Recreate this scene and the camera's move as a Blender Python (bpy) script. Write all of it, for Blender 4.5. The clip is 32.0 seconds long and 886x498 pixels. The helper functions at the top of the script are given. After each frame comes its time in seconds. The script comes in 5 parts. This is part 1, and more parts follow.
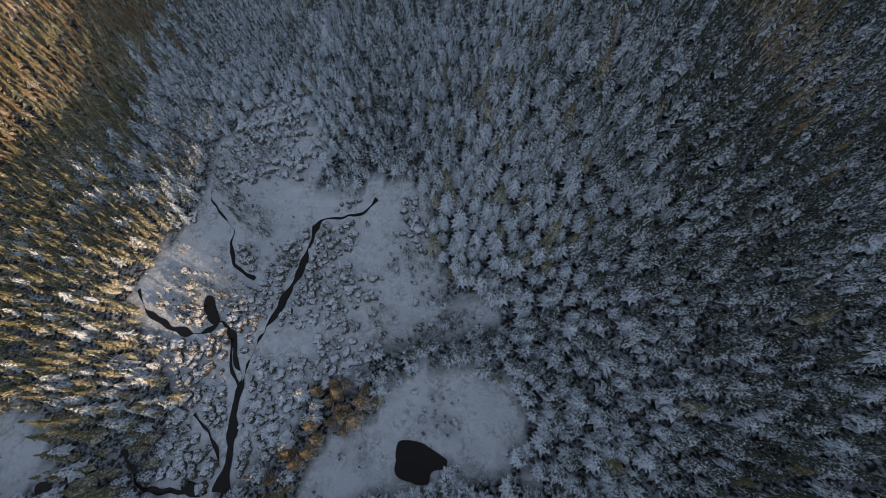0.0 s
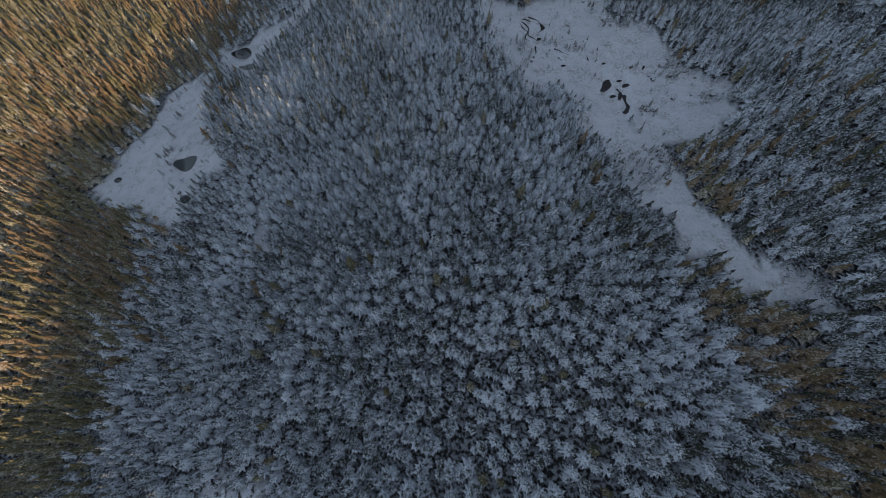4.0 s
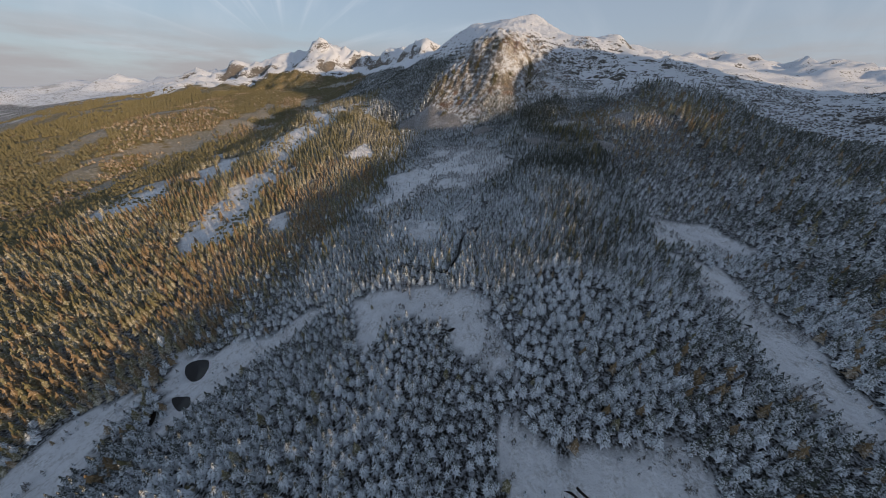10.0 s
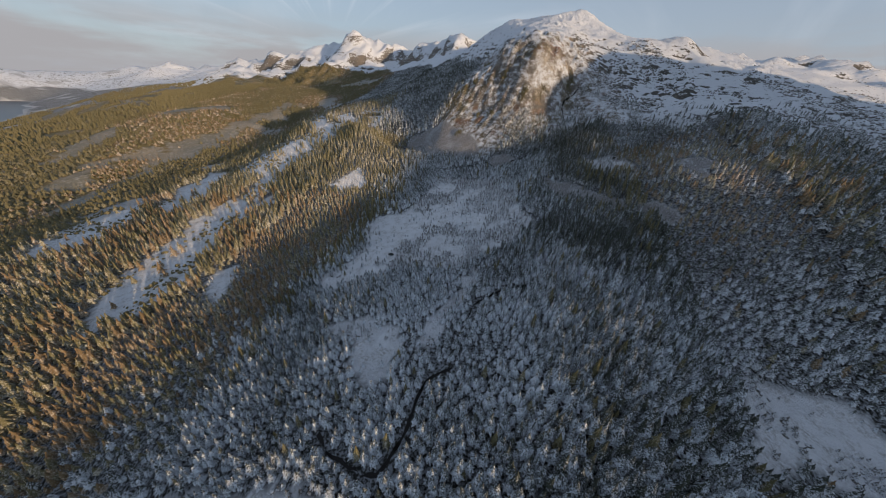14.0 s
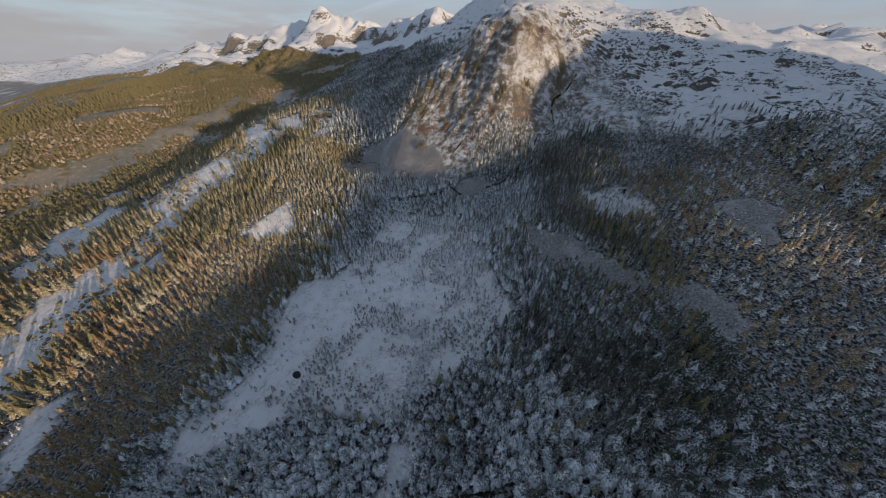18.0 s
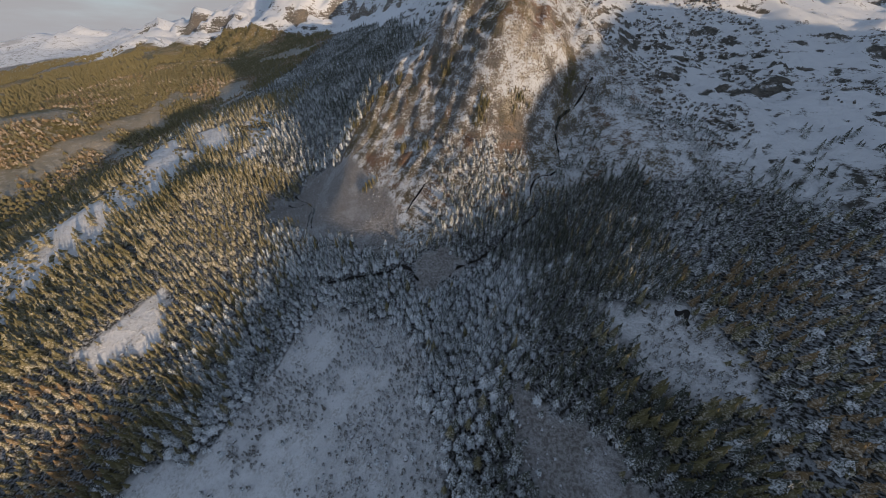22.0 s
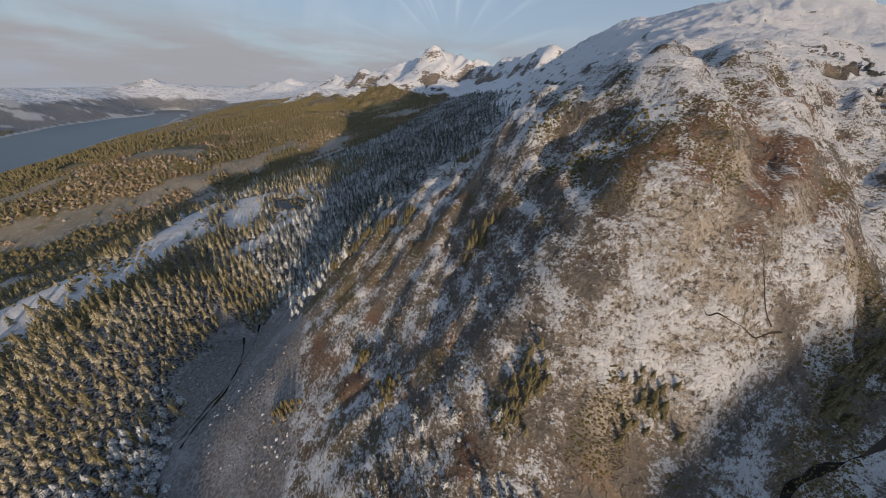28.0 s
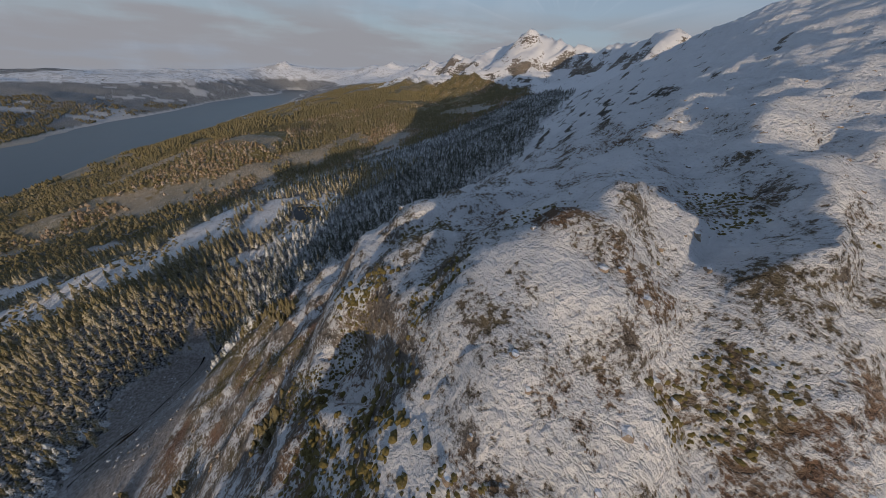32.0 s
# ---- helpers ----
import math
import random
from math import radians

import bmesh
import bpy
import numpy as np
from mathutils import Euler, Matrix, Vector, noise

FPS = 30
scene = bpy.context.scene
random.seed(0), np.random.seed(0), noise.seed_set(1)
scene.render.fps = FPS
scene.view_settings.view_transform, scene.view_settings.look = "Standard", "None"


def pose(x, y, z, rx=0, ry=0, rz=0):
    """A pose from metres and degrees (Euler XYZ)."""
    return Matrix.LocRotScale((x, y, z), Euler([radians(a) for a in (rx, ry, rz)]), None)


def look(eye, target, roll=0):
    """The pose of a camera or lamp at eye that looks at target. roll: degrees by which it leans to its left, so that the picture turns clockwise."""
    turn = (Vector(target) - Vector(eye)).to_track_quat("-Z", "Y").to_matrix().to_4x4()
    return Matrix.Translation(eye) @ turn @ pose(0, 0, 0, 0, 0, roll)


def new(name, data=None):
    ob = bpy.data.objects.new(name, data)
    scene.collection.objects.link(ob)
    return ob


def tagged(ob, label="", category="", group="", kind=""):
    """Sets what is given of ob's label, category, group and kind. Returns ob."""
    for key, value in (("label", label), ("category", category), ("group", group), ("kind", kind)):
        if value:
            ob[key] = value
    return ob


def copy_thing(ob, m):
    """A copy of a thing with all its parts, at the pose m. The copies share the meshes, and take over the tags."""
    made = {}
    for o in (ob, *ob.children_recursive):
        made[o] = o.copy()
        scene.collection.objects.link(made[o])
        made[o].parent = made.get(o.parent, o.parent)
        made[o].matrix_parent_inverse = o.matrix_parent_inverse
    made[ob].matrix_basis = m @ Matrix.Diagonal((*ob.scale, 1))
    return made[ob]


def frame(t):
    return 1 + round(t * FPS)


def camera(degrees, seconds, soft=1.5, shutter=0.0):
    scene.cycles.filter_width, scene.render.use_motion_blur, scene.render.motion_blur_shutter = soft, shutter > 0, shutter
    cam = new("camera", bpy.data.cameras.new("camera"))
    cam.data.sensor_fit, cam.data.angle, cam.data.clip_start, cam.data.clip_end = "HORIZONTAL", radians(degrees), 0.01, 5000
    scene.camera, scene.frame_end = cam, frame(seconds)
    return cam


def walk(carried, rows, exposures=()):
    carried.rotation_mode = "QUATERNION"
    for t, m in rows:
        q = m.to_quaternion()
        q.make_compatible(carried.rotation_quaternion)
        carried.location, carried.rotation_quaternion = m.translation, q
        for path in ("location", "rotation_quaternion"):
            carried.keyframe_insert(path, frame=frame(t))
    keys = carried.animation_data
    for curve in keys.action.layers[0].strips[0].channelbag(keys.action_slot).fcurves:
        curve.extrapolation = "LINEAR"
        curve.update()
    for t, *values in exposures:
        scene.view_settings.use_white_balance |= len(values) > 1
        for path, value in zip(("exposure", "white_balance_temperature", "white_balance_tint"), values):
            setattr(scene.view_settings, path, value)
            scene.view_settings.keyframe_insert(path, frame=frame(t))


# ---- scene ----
cam = camera(115.63, 32.0, soft=0.9)
PATH = [
    (0, (0.00, 0.00, 72.81), (0.88, 5.18, 64.30), 0.45),
    (0.5, (5.34, 14.90, 81.48), (6.04, 19.71, 72.74), -0.94),
    (1, (10.20, 29.97, 89.98), (10.90, 34.52, 81.10), -0.32),
    (1.5, (14.20, 45.29, 98.14), (14.80, 49.66, 89.17), -1.34),
    (2, (17.94, 61.30, 106.16), (18.43, 65.46, 97.08), -2.20),
    (2.5, (21.29, 77.40, 113.21), (21.78, 81.34, 104.03), -1.75),
    (3, (24.63, 92.92, 119.71), (24.96, 96.60, 110.42), -3.66),
    (3.5, (27.77, 107.77, 124.68), (28.11, 111.97, 115.60), -3.01),
    (4, (30.80, 121.39, 129.22), (31.09, 126.46, 120.61), -2.79),
    (4.5, (32.40, 132.72, 132.32), (32.69, 138.70, 124.30), -1.98),
    (6.5, (36.24, 171.30, 141.36), (36.32, 180.18, 136.75), 0.12),
    (7, (39.06, 182.70, 145.12), (39.14, 191.56, 140.48), 1.73),
    (7.5, (41.93, 194.47, 149.45), (41.87, 203.33, 144.82), 1.51),
    (8, (44.63, 206.63, 153.50), (44.46, 215.47, 148.82), 1.62),
    (8.5, (46.75, 219.10, 157.58), (46.42, 227.90, 152.84), 1.33),
    (9, (48.87, 231.12, 161.88), (48.37, 239.88, 157.07), 0.82),
    (9.5, (50.95, 243.03, 165.83), (50.30, 251.75, 160.98), 0.72),
    (10, (53.17, 255.01, 168.99), (52.41, 263.71, 164.12), 1.14),
    (10.5, (55.74, 266.98, 172.14), (54.88, 275.67, 167.27), 1.84),
    (11, (58.36, 278.62, 175.35), (57.42, 287.29, 170.45), 2.35),
    (11.5, (60.74, 290.24, 178.58), (59.68, 298.86, 173.63), 2.58),
    (12, (62.67, 301.96, 181.79), (61.49, 310.55, 176.80), 2.44),
    (12.5, (64.20, 313.89, 185.10), (62.88, 322.51, 180.20), 2.53),
    (13, (65.73, 326.07, 188.34), (64.30, 334.68, 183.46), 2.50),
    (13.5, (67.83, 337.91, 191.85), (66.30, 346.45, 186.89), 2.85),
    (14, (70.31, 349.64, 195.56), (68.68, 358.10, 190.48), 2.94),
    (14.5, (72.33, 361.43, 198.60), (70.69, 369.86, 193.47), 2.52),
    (16.5, (76.26, 411.78, 205.49), (74.79, 420.10, 200.14), 1.67),
    (17, (77.74, 424.54, 207.99), (76.29, 432.85, 202.63), 1.53),
    (17.5, (79.39, 437.40, 210.81), (78.00, 445.65, 205.34), 1.57),
    (18, (81.22, 450.27, 213.57), (79.87, 458.45, 207.99), 1.26),
    (18.5, (83.05, 463.11, 216.16), (81.81, 471.28, 210.52), 2.24),
    (19, (84.51, 476.12, 218.66), (83.32, 484.25, 212.96), 2.13),
    (19.5, (85.59, 489.43, 220.90), (84.40, 497.48, 215.08), 1.54),
    (20, (86.51, 503.05, 222.80), (85.33, 511.06, 216.93), 1.22),
    (20.5, (87.24, 518.10, 223.91), (86.04, 526.06, 217.98), 0.72),
    (21, (88.08, 534.22, 225.19), (86.85, 542.16, 219.24), 0.43),
    (21.5, (89.16, 549.55, 226.93), (87.91, 557.46, 220.95), 0.16),
    (22, (89.97, 564.14, 228.72), (88.75, 571.97, 222.61), 0.49),
    (22.5, (89.92, 578.38, 230.64), (88.72, 586.14, 224.44), 0.38),
    (23, (88.75, 593.16, 232.40), (87.26, 600.91, 226.26), 0.40),
    (23.5, (86.91, 608.04, 234.22), (85.01, 615.82, 228.24), -0.45),
    (24, (85.09, 621.86, 236.38), (82.84, 629.63, 230.50), -1.14),
    (24.5, (83.45, 634.91, 239.10), (80.88, 642.64, 233.29), -0.89),
    (25, (82.26, 647.51, 242.16), (79.41, 655.14, 236.36), -0.35),
    (25.5, (81.59, 659.86, 244.34), (78.43, 667.43, 238.62), -0.30),
    (27.5, (85.04, 705.42, 247.32), (80.92, 712.93, 242.16), 3.02),
    (28, (86.23, 718.44, 249.67), (81.88, 725.93, 244.67), 3.36),
    (28.5, (87.45, 731.18, 252.05), (82.84, 738.56, 247.13), 3.21),
    (29, (88.61, 743.06, 254.43), (83.80, 750.37, 249.59), 3.64),
    (29.5, (89.89, 754.00, 257.24), (84.97, 761.24, 252.40), 3.51),
    (30, (91.41, 763.95, 260.72), (86.40, 771.05, 255.77), 3.24),
    (30.5, (93.07, 773.28, 264.42), (87.93, 780.25, 259.42), 2.50),
    (31, (94.55, 782.23, 267.95), (89.29, 789.10, 262.94), 1.99),
    (31.5, (96.46, 791.23, 271.45), (90.92, 797.75, 266.27), 2.78),
    (32, (99.13, 799.95, 275.03), (93.01, 805.61, 269.50), 4.20),
]
walk(cam, [(t, look(eye, target, roll)) for t, eye, target, roll in PATH], exposures=[(0, 0.24, 6500, 10), (4, 0.22, 6500, 10), (9, 0.12, 6500, 10), (20, 0.12, 6500, 10), (26, 0.0, 6300, 10), (30, -0.12, 6200, 10), (32, -0.28, 6150, 10)])

# ---- daylight: a low winter sun and a thin, streaky sky ----
SUN_AZIMUTH, SUN_HEIGHT = 127.0, 5.5  # degrees clockwise from +y, and above the horizon
to_sun = Vector((math.sin(radians(SUN_AZIMUTH)) * math.cos(radians(SUN_HEIGHT)),
                 math.cos(radians(SUN_AZIMUTH)) * math.cos(radians(SUN_HEIGHT)), math.sin(radians(SUN_HEIGHT))))
sun_data = bpy.data.lights.new("sun", "SUN")
sun_data.energy, sun_data.angle, sun_data.color = 4.0, radians(0.6), (1.0, 0.73, 0.47)
new("sun", sun_data).matrix_world = look(to_sun * 100, (0, 0, 0))


def build_sky():
    world = bpy.data.worlds.new("winter_sky")
    world.use_nodes = True
    scene.world = world
    nt = world.node_tree
    nt.nodes.clear()
    n, link = nt.nodes.new, nt.links.new
    sky = n("ShaderNodeTexSky")
    sky.sky_type, sky.sun_disc = "NISHITA", False
    sky.sun_elevation, sky.sun_rotation = radians(SUN_HEIGHT), radians(SUN_AZIMUTH)
    sky.altitude, sky.air_density, sky.dust_density, sky.ozone_density = 300, 1.0, 0.6, 2.2
    coord = n("ShaderNodeTexCoord")
    # low banks of grey stratus over the horizon
    stretch = n("ShaderNodeMapping")
    stretch.inputs["Scale"].default_value = (2.2, 2.2, 13)
    link(coord.outputs["Generated"], stretch.inputs["Vector"])
    bank = n("ShaderNodeTexNoise")
    bank.inputs["Scale"].default_value, bank.inputs["Detail"].default_value = 1.6, 6
    link(stretch.outputs["Vector"], bank.inputs["Vector"])
    sep = n("ShaderNodeSeparateXYZ")
    link(coord.outputs["Generated"], sep.inputs["Vector"])
    low = n("ShaderNodeMapRange")
    low.interpolation_type = "SMOOTHSTEP"
    for key, value in (("From Min", 0.05), ("From Max", 0.16), ("To Min", 0.95), ("To Max", 0.0)):
        low.inputs[key].default_value = value
    link(sep.outputs["Z"], low.inputs["Value"])
    patchy = n("ShaderNodeMapRange")
    patchy.interpolation_type = "SMOOTHSTEP"
    patchy.inputs["From Min"].default_value, patchy.inputs["From Max"].default_value = 0.35, 0.58
    link(bank.outputs["Fac"], patchy.inputs["Value"])
    cover = n("ShaderNodeMath")
    cover.operation = "MULTIPLY"
    link(low.outputs["Result"], cover.inputs[0])
    link(patchy.outputs["Result"], cover.inputs[1])
    # fine cirrus streaks higher up
    streak = n("ShaderNodeMapping")
    streak.inputs["Rotation"].default_value = (0.2, 0.5, 0.6)
    streak.inputs["Scale"].default_value = (1.2, 9, 3)
    link(coord.outputs["Generated"], streak.inputs["Vector"])
    cirrus = n("ShaderNodeTexNoise")
    cirrus.inputs["Scale"].default_value, cirrus.inputs["Detail"].default_value, cirrus.inputs["Distortion"].default_value = 1.3, 8, 0.6
    link(streak.outputs["Vector"], cirrus.inputs["Vector"])
    thin = n("ShaderNodeMapRange")
    for key, value in (("From Min", 0.48), ("From Max", 0.8), ("To Min", 0.0), ("To Max", 0.3)):
        thin.inputs[key].default_value = value
    link(cirrus.outputs["Fac"], thin.inputs["Value"])
    # thin high cloud greys the whole sky, most of all low down
    veil = n("ShaderNodeMapRange")
    for key, value in (("From Min", 0.0), ("From Max", 0.45), ("To Min", 0.86), ("To Max", 0.48)):
        veil.inputs[key].default_value = value
    link(sep.outputs["Z"], veil.inputs["Value"])
    dome = n("ShaderNodeMix")
    dome.data_type = "RGBA"
    dome.inputs["B"].default_value = (1.95, 2.2, 2.7, 1)
    link(veil.outputs["Result"], dome.inputs["Factor"])
    link(sky.outputs["Color"], dome.inputs["A"])
    haze = n("ShaderNodeMix")
    haze.data_type = "RGBA"
    haze.inputs["B"].default_value = (3.1, 3.35, 3.7, 1)
    link(thin.outputs["Result"], haze.inputs["Factor"])
    link(dome.outputs["Result"], haze.inputs["A"])
    # long cirrus rays that fan out from the far end of the fjord
    fan = Vector((-0.50, 0.857, 0.07)).normalized()
    across = fan.cross(Vector((0, 0, 1))).normalized()

    def along(axis):
        q = n("ShaderNodeVectorMath")
        q.operation = "DOT_PRODUCT"
        q.inputs[1].default_value = axis
        link(coord.outputs["Generated"], q.inputs[0])
        return q.outputs["Value"]

    def calc(op, a, b):
        q = n("ShaderNodeMath")
        q.operation = op
        for i, v in enumerate((a, b)):
            if isinstance(v, (int, float)):
                q.inputs[i].default_value = v
            else:
                link(v, q.inputs[i])
        return q.outputs["Value"]

    def stretched(value, lo, hi, to_lo, to_hi):
        q = n("ShaderNodeMapRange")
        q.interpolation_type = "SMOOTHSTEP"
        for key, v in (("From Min", lo), ("From Max", hi), ("To Min", to_lo), ("To Max", to_hi)):
            q.inputs[key].default_value = v
        link(value, q.inputs["Value"])
        return q.outputs["Result"]

    u, v = along(across), along(across.cross(fan))
    turn = calc("ARCTAN2", v, u)
    reach = calc("SQRT", calc("ADD", calc("MULTIPLY", u, u), calc("MULTIPLY", v, v)), 0)
    polar = n("ShaderNodeCombineXYZ")
    link(turn, polar.inputs["X"])
    link(calc("MULTIPLY", reach, 0.25), polar.inputs["Y"])
    rays = n("ShaderNodeTexNoise")
    rays.inputs["Scale"].default_value, rays.inputs["Detail"].default_value = 5.5, 5
    link(polar.outputs["Vector"], rays.inputs["Vector"])
    streaks = calc("MULTIPLY", stretched(rays.outputs["Fac"], 0.48, 0.78, 0.0, 0.6), calc("MULTIPLY", stretched(reach, 0.05, 0.16, 0.0, 1.0), stretched(reach, 0.3, 0.7, 1.0, 0.0)))
    lines = n("ShaderNodeMix")
    lines.data_type = "RGBA"
    lines.inputs["B"].default_value = (3.5, 3.75, 4.1, 1)
    link(calc("MULTIPLY", streaks, stretched(along(fan), 0.0, 0.3, 0.0, 1.0)), lines.inputs["Factor"])
    link(haze.outputs["Result"], lines.inputs["A"])
    cloud = n("ShaderNodeMix")
    cloud.data_type = "RGBA"
    cloud.inputs["B"].default_value = (1.95, 1.9, 1.98, 1)
    link(cover.outputs["Value"], cloud.inputs["Factor"])
    link(lines.outputs["Result"], cloud.inputs["A"])
    back = n("ShaderNodeBackground")
    back.inputs["Strength"].default_value = 0.187
    link(cloud.outputs["Result"], back.inputs["Color"])
    link(back.outputs["Background"], n("ShaderNodeOutputWorld").inputs["Surface"])


build_sky()

# ---- landforms: crest, valley and shore lines, in metres ----
LANDFORMS = {
    "creek basin": [(-80, 15, -21), (-50, 25, -15), (-5, 0, -18), (-20, 22, -10), (-55, 70, 0), (-32, 58, -2), (-90, 50, -10), (-140, 123, -8), (-52, 108, 12), (-30, -90, -24), (-150, -60, -24), (-240, 40, -14), (60, -120, -14)],
    "wooded hill": [(38, 29, 0), (60, 8, -2), (66, 43, 20), (12, 92, 19), (50, 114, 36), (110, 60, 24), (150, 20, 20), (40, 160, 40), (42, 215, 48), (46, 270, 56), (52, 310, 64)],
    "west clearings": [(-92, 245, 30), (-86, 223, 29), (-136, 247, 21), (-160, 262, 17), (-48, 215, 30), (-82, 339, 38), (-120, 300, 30), (-180, 443, 55), (-230, 330, 30), (-60, 420, 62)],
    "east clearings": [(124, 180, 46), (140, 149, 41), (130, 160, 45), (119, 249, 53), (91, 293, 61), (160, 240, 52), (190, 170, 48), (215, 300, 70), (262, 378, 82), (227, 420, 84), (209, 450, 92), (189, 453, 95), (250, 180, 72)],
    "mid valley": [(51, 349, 73), (30, 428, 83), (13, 431, 83), (26, 460, 84), (1, 514, 85), (96, 546, 103), (40, 590, 98), (-60, 560, 76), (120, 380, 90), (140, 450, 104), (44, 640, 106), (-20, 640, 96)],
    "east knoll": [(218, 594, 152), (239, 625, 157), (212, 667, 149), (188, 704, 152), (171, 644, 142), (169, 713, 157), (286, 689, 183), (273, 831, 197), (150, 590, 124), (290, 560, 145)],
    "east slopes": [(446, 602, 123), (436, 726, 162), (588, 831, 174), (468, 1074, 236), (660, 1160, 248), (850, 1438, 286), (773, 850, 164), (380, 998, 252), (452, 951, 237), (400, 420, 118), (360, 250, 92)],
    # this ridge lies out of view, its crest set to shade the valley
    "unseen east ridge": [(444, -408, 40), (480, -360, 63), (540, -280, 112), (560, -170, 119), (610, -70, 143), (640, 20, 161), (564, 202, 175), (600, 250, 196), (645, 310, 182), (625, 282, 182), (703, 295, 208), (678, 354, 268), (705, 410, 276), (790, 520, 318), (900, 420, 330), (1000, 760, 185), (800, -300, 116), (900, -600, 70), (1300, 900, 172), (1400, 200, 250)],
    "west knoll": [(-360, 760, 82), (-378, 850, 92), (-405, 950, 104), (-335, 690, 76), (-235, 765, 126), (-255, 835, 136), (-225, 705, 114), (-94, 714, 124), (-123, 751, 136), (-112, 620, 99), (-183, 680, 106), (-140, 759, 126), (-150, 640, 96)],
    # the last two nodes notch the unseen ridge for sun on the knoll
    "east rise": [(95, 628, 125), (46, 76, 31), (80, 93, 41), (70, 119, 46), (88, 58, 33), (749, 205, 196), (757, 262, 234)],
    "mountain foot": [(89, 685, 125), (44, 681, 117), (63, 692, 129), (42, 719, 138), (-46, 740, 117), (-80, 757, 102), (-99, 776, 112), (125, 715, 146), (112, 759, 175), (146, 777, 174), (72, 764, 189), (32, 772, 169)],
    "cliff": [(111, 781, 213), (94, 784, 228), (98, 793, 238), (132, 797, 218), (56, 791, 207), (-15, 788, 168), (24, 810, 203), (5, 812, 194), (-13, 809, 181), (40, 818, 229), (76, 801, 233), (89, 809, 250), (169, 765, 184), (173, 815, 206), (200, 860, 214)],
    "rim and plateau": [(88, 842, 257), (74, 850, 251), (70, 838, 250), (60, 860, 247), (80, 814, 252), (116, 823, 245), (92, 826, 259), (101, 843, 263), (49, 828, 238), (46, 845, 243), (36, 857, 227), (64, 915, 266), (130, 901, 268), (82, 1001, 283), (107, 993, 289), (131, 1004, 293), (-10, 870, 205), (-20, 960, 222), (200, 987, 268)],
    "massif crest": [(47, 1140, 311), (119, 1150, 332), (160, 1148, 339), (198, 1150, 340), (240, 1160, 309), (310, 1165, 295), (34, 1263, 343), (136, 1263, 326), (224, 1263, 329), (313, 1263, 293), (410, 1290, 299), (537, 1310, 306), (580, 1335, 264), (692, 1360, 274), (5, 1313, 324), (-83, 1500, 318), (180, 1056, 296), (-110, 1330, 250), (-70, 1100, 240), (304, 1100, 283), (348, 1009, 282), (330, 960, 250), (385, 1015, 255)],
    "west valley": [(-172, 864, 142), (-187, 796, 130), (-145, 880, 150), (-268, 660, 84), (-240, 670, 98), (-282, 733, 95), (-207, 545, 70), (-363, 545, 53), (-326, 930, 127), (-497, 1222, 158), (-797, 1462, 170), (-647, 926, 122), (-525, 891, 128), (-250, 1130, 160), (-360, 350, 30), (-520, 640, 60)],
    "far peaks": [(-770, 2055, 381), (-891, 2053, 314), (-666, 2045, 306), (-581, 1970, 259), (-402, 1870, 320), (-309, 1842, 339), (-171, 1816, 333), (-115, 1672, 301), (-1177, 2177, 326), (-1373, 2288, 269), (-1518, 2306, 276), (-1877, 2399, 232), (-2428, 2412, 157), (-2675, 2300, 165), (-1589, 2707, 289), (-1150, 1800, 180), (-560, 1720, 190)],
    "shore": [(-942, 445, -30), (-1369, 730, -30), (-1876, 1064, -30), (-2065, 1217, -30), (-2700, 1640, -30), (-700, 320, 0), (-760, 600, 40), (-1050, 860, 62), (-1500, 1250, 70), (-2000, 1650, 60), (-600, 120, -20), (-880, 260, -32)],
    "fjord bed": [(-1210, 400, -60), (-1700, 760, -60), (-2400, 1180, -60), (-3200, 1760, -60), (-1000, 200, -60), (-1500, -200, -60)],
    "far shore": [(-1481, 341, -28), (-2183, 803, -28), (-2766, 1264, -28), (-4165, 2192, -28), (-2300, 330, 45), (-2907, 916, 72), (-3267, 1279, 68), (-3753, 1840, 187), (-3779, 2361, 144), (-3211, 2607, 164), (-2709, 2825, 218), (-1900, -100, 40)],
    "ends": [(-3000, -900, 0), (0, -1200, 60), (1500, -1000, 110), (1900, 1500, 200), (1200, 2600, 150), (0, 2700, 200), (-1600, 3300, 200), (-4300, 3200, 80), (-4700, 1200, 0), (-700, -500, -30)],
}
SEA = -30.0
# far summits: x, y, height over the range, reach
SUMMITS = [(-745, 2000, 82, 190), (-660, 2010, 30, 90), (-850, 2040, 36, 120), (-180, 1700, 52, 130), (-250, 1760, 34, 110), (-1290, 2060, 40, 120), (-560, 2000, 24, 90),
           (-420, 1900, 20, 80), (-1480, 2250, 34, 150), (-1800, 2350, 40, 180), (-2300, 2420, 50, 220), (-2700, 2500, 50, 240), (-3200, 2600, 40, 260)]
NODES = np.array([p for line in LANDFORMS.values() for p in line], float)
SOFT = 12.0
SPREAD = np.sqrt(((NODES[:, None, :2] - NODES[None, :, :2]) ** 2).sum(-1) + SOFT ** 2)
KERNEL = np.block([[SPREAD - np.eye(len(NODES)) * 3.0, np.ones((len(NODES), 1))], [np.ones((1, len(NODES))), np.zeros((1, 1))]])
WEIGHTS = np.linalg.solve(KERNEL, np.r_[NODES[:, 2], 0.0])


def hash2(ix, iy, seed):
    """Repeatable values from 0 to 1 on whole-number places."""
    h = (ix.astype(np.int64) * 374761393 + iy.astype(np.int64) * 668265263 + seed * 974711) & 0x7FFFFFFF
    h = ((h ^ (h >> 13)) * 1274126177) & 0x7FFFFFFF
    return ((h ^ (h >> 16)) & 0xFFFF) / 65535.0


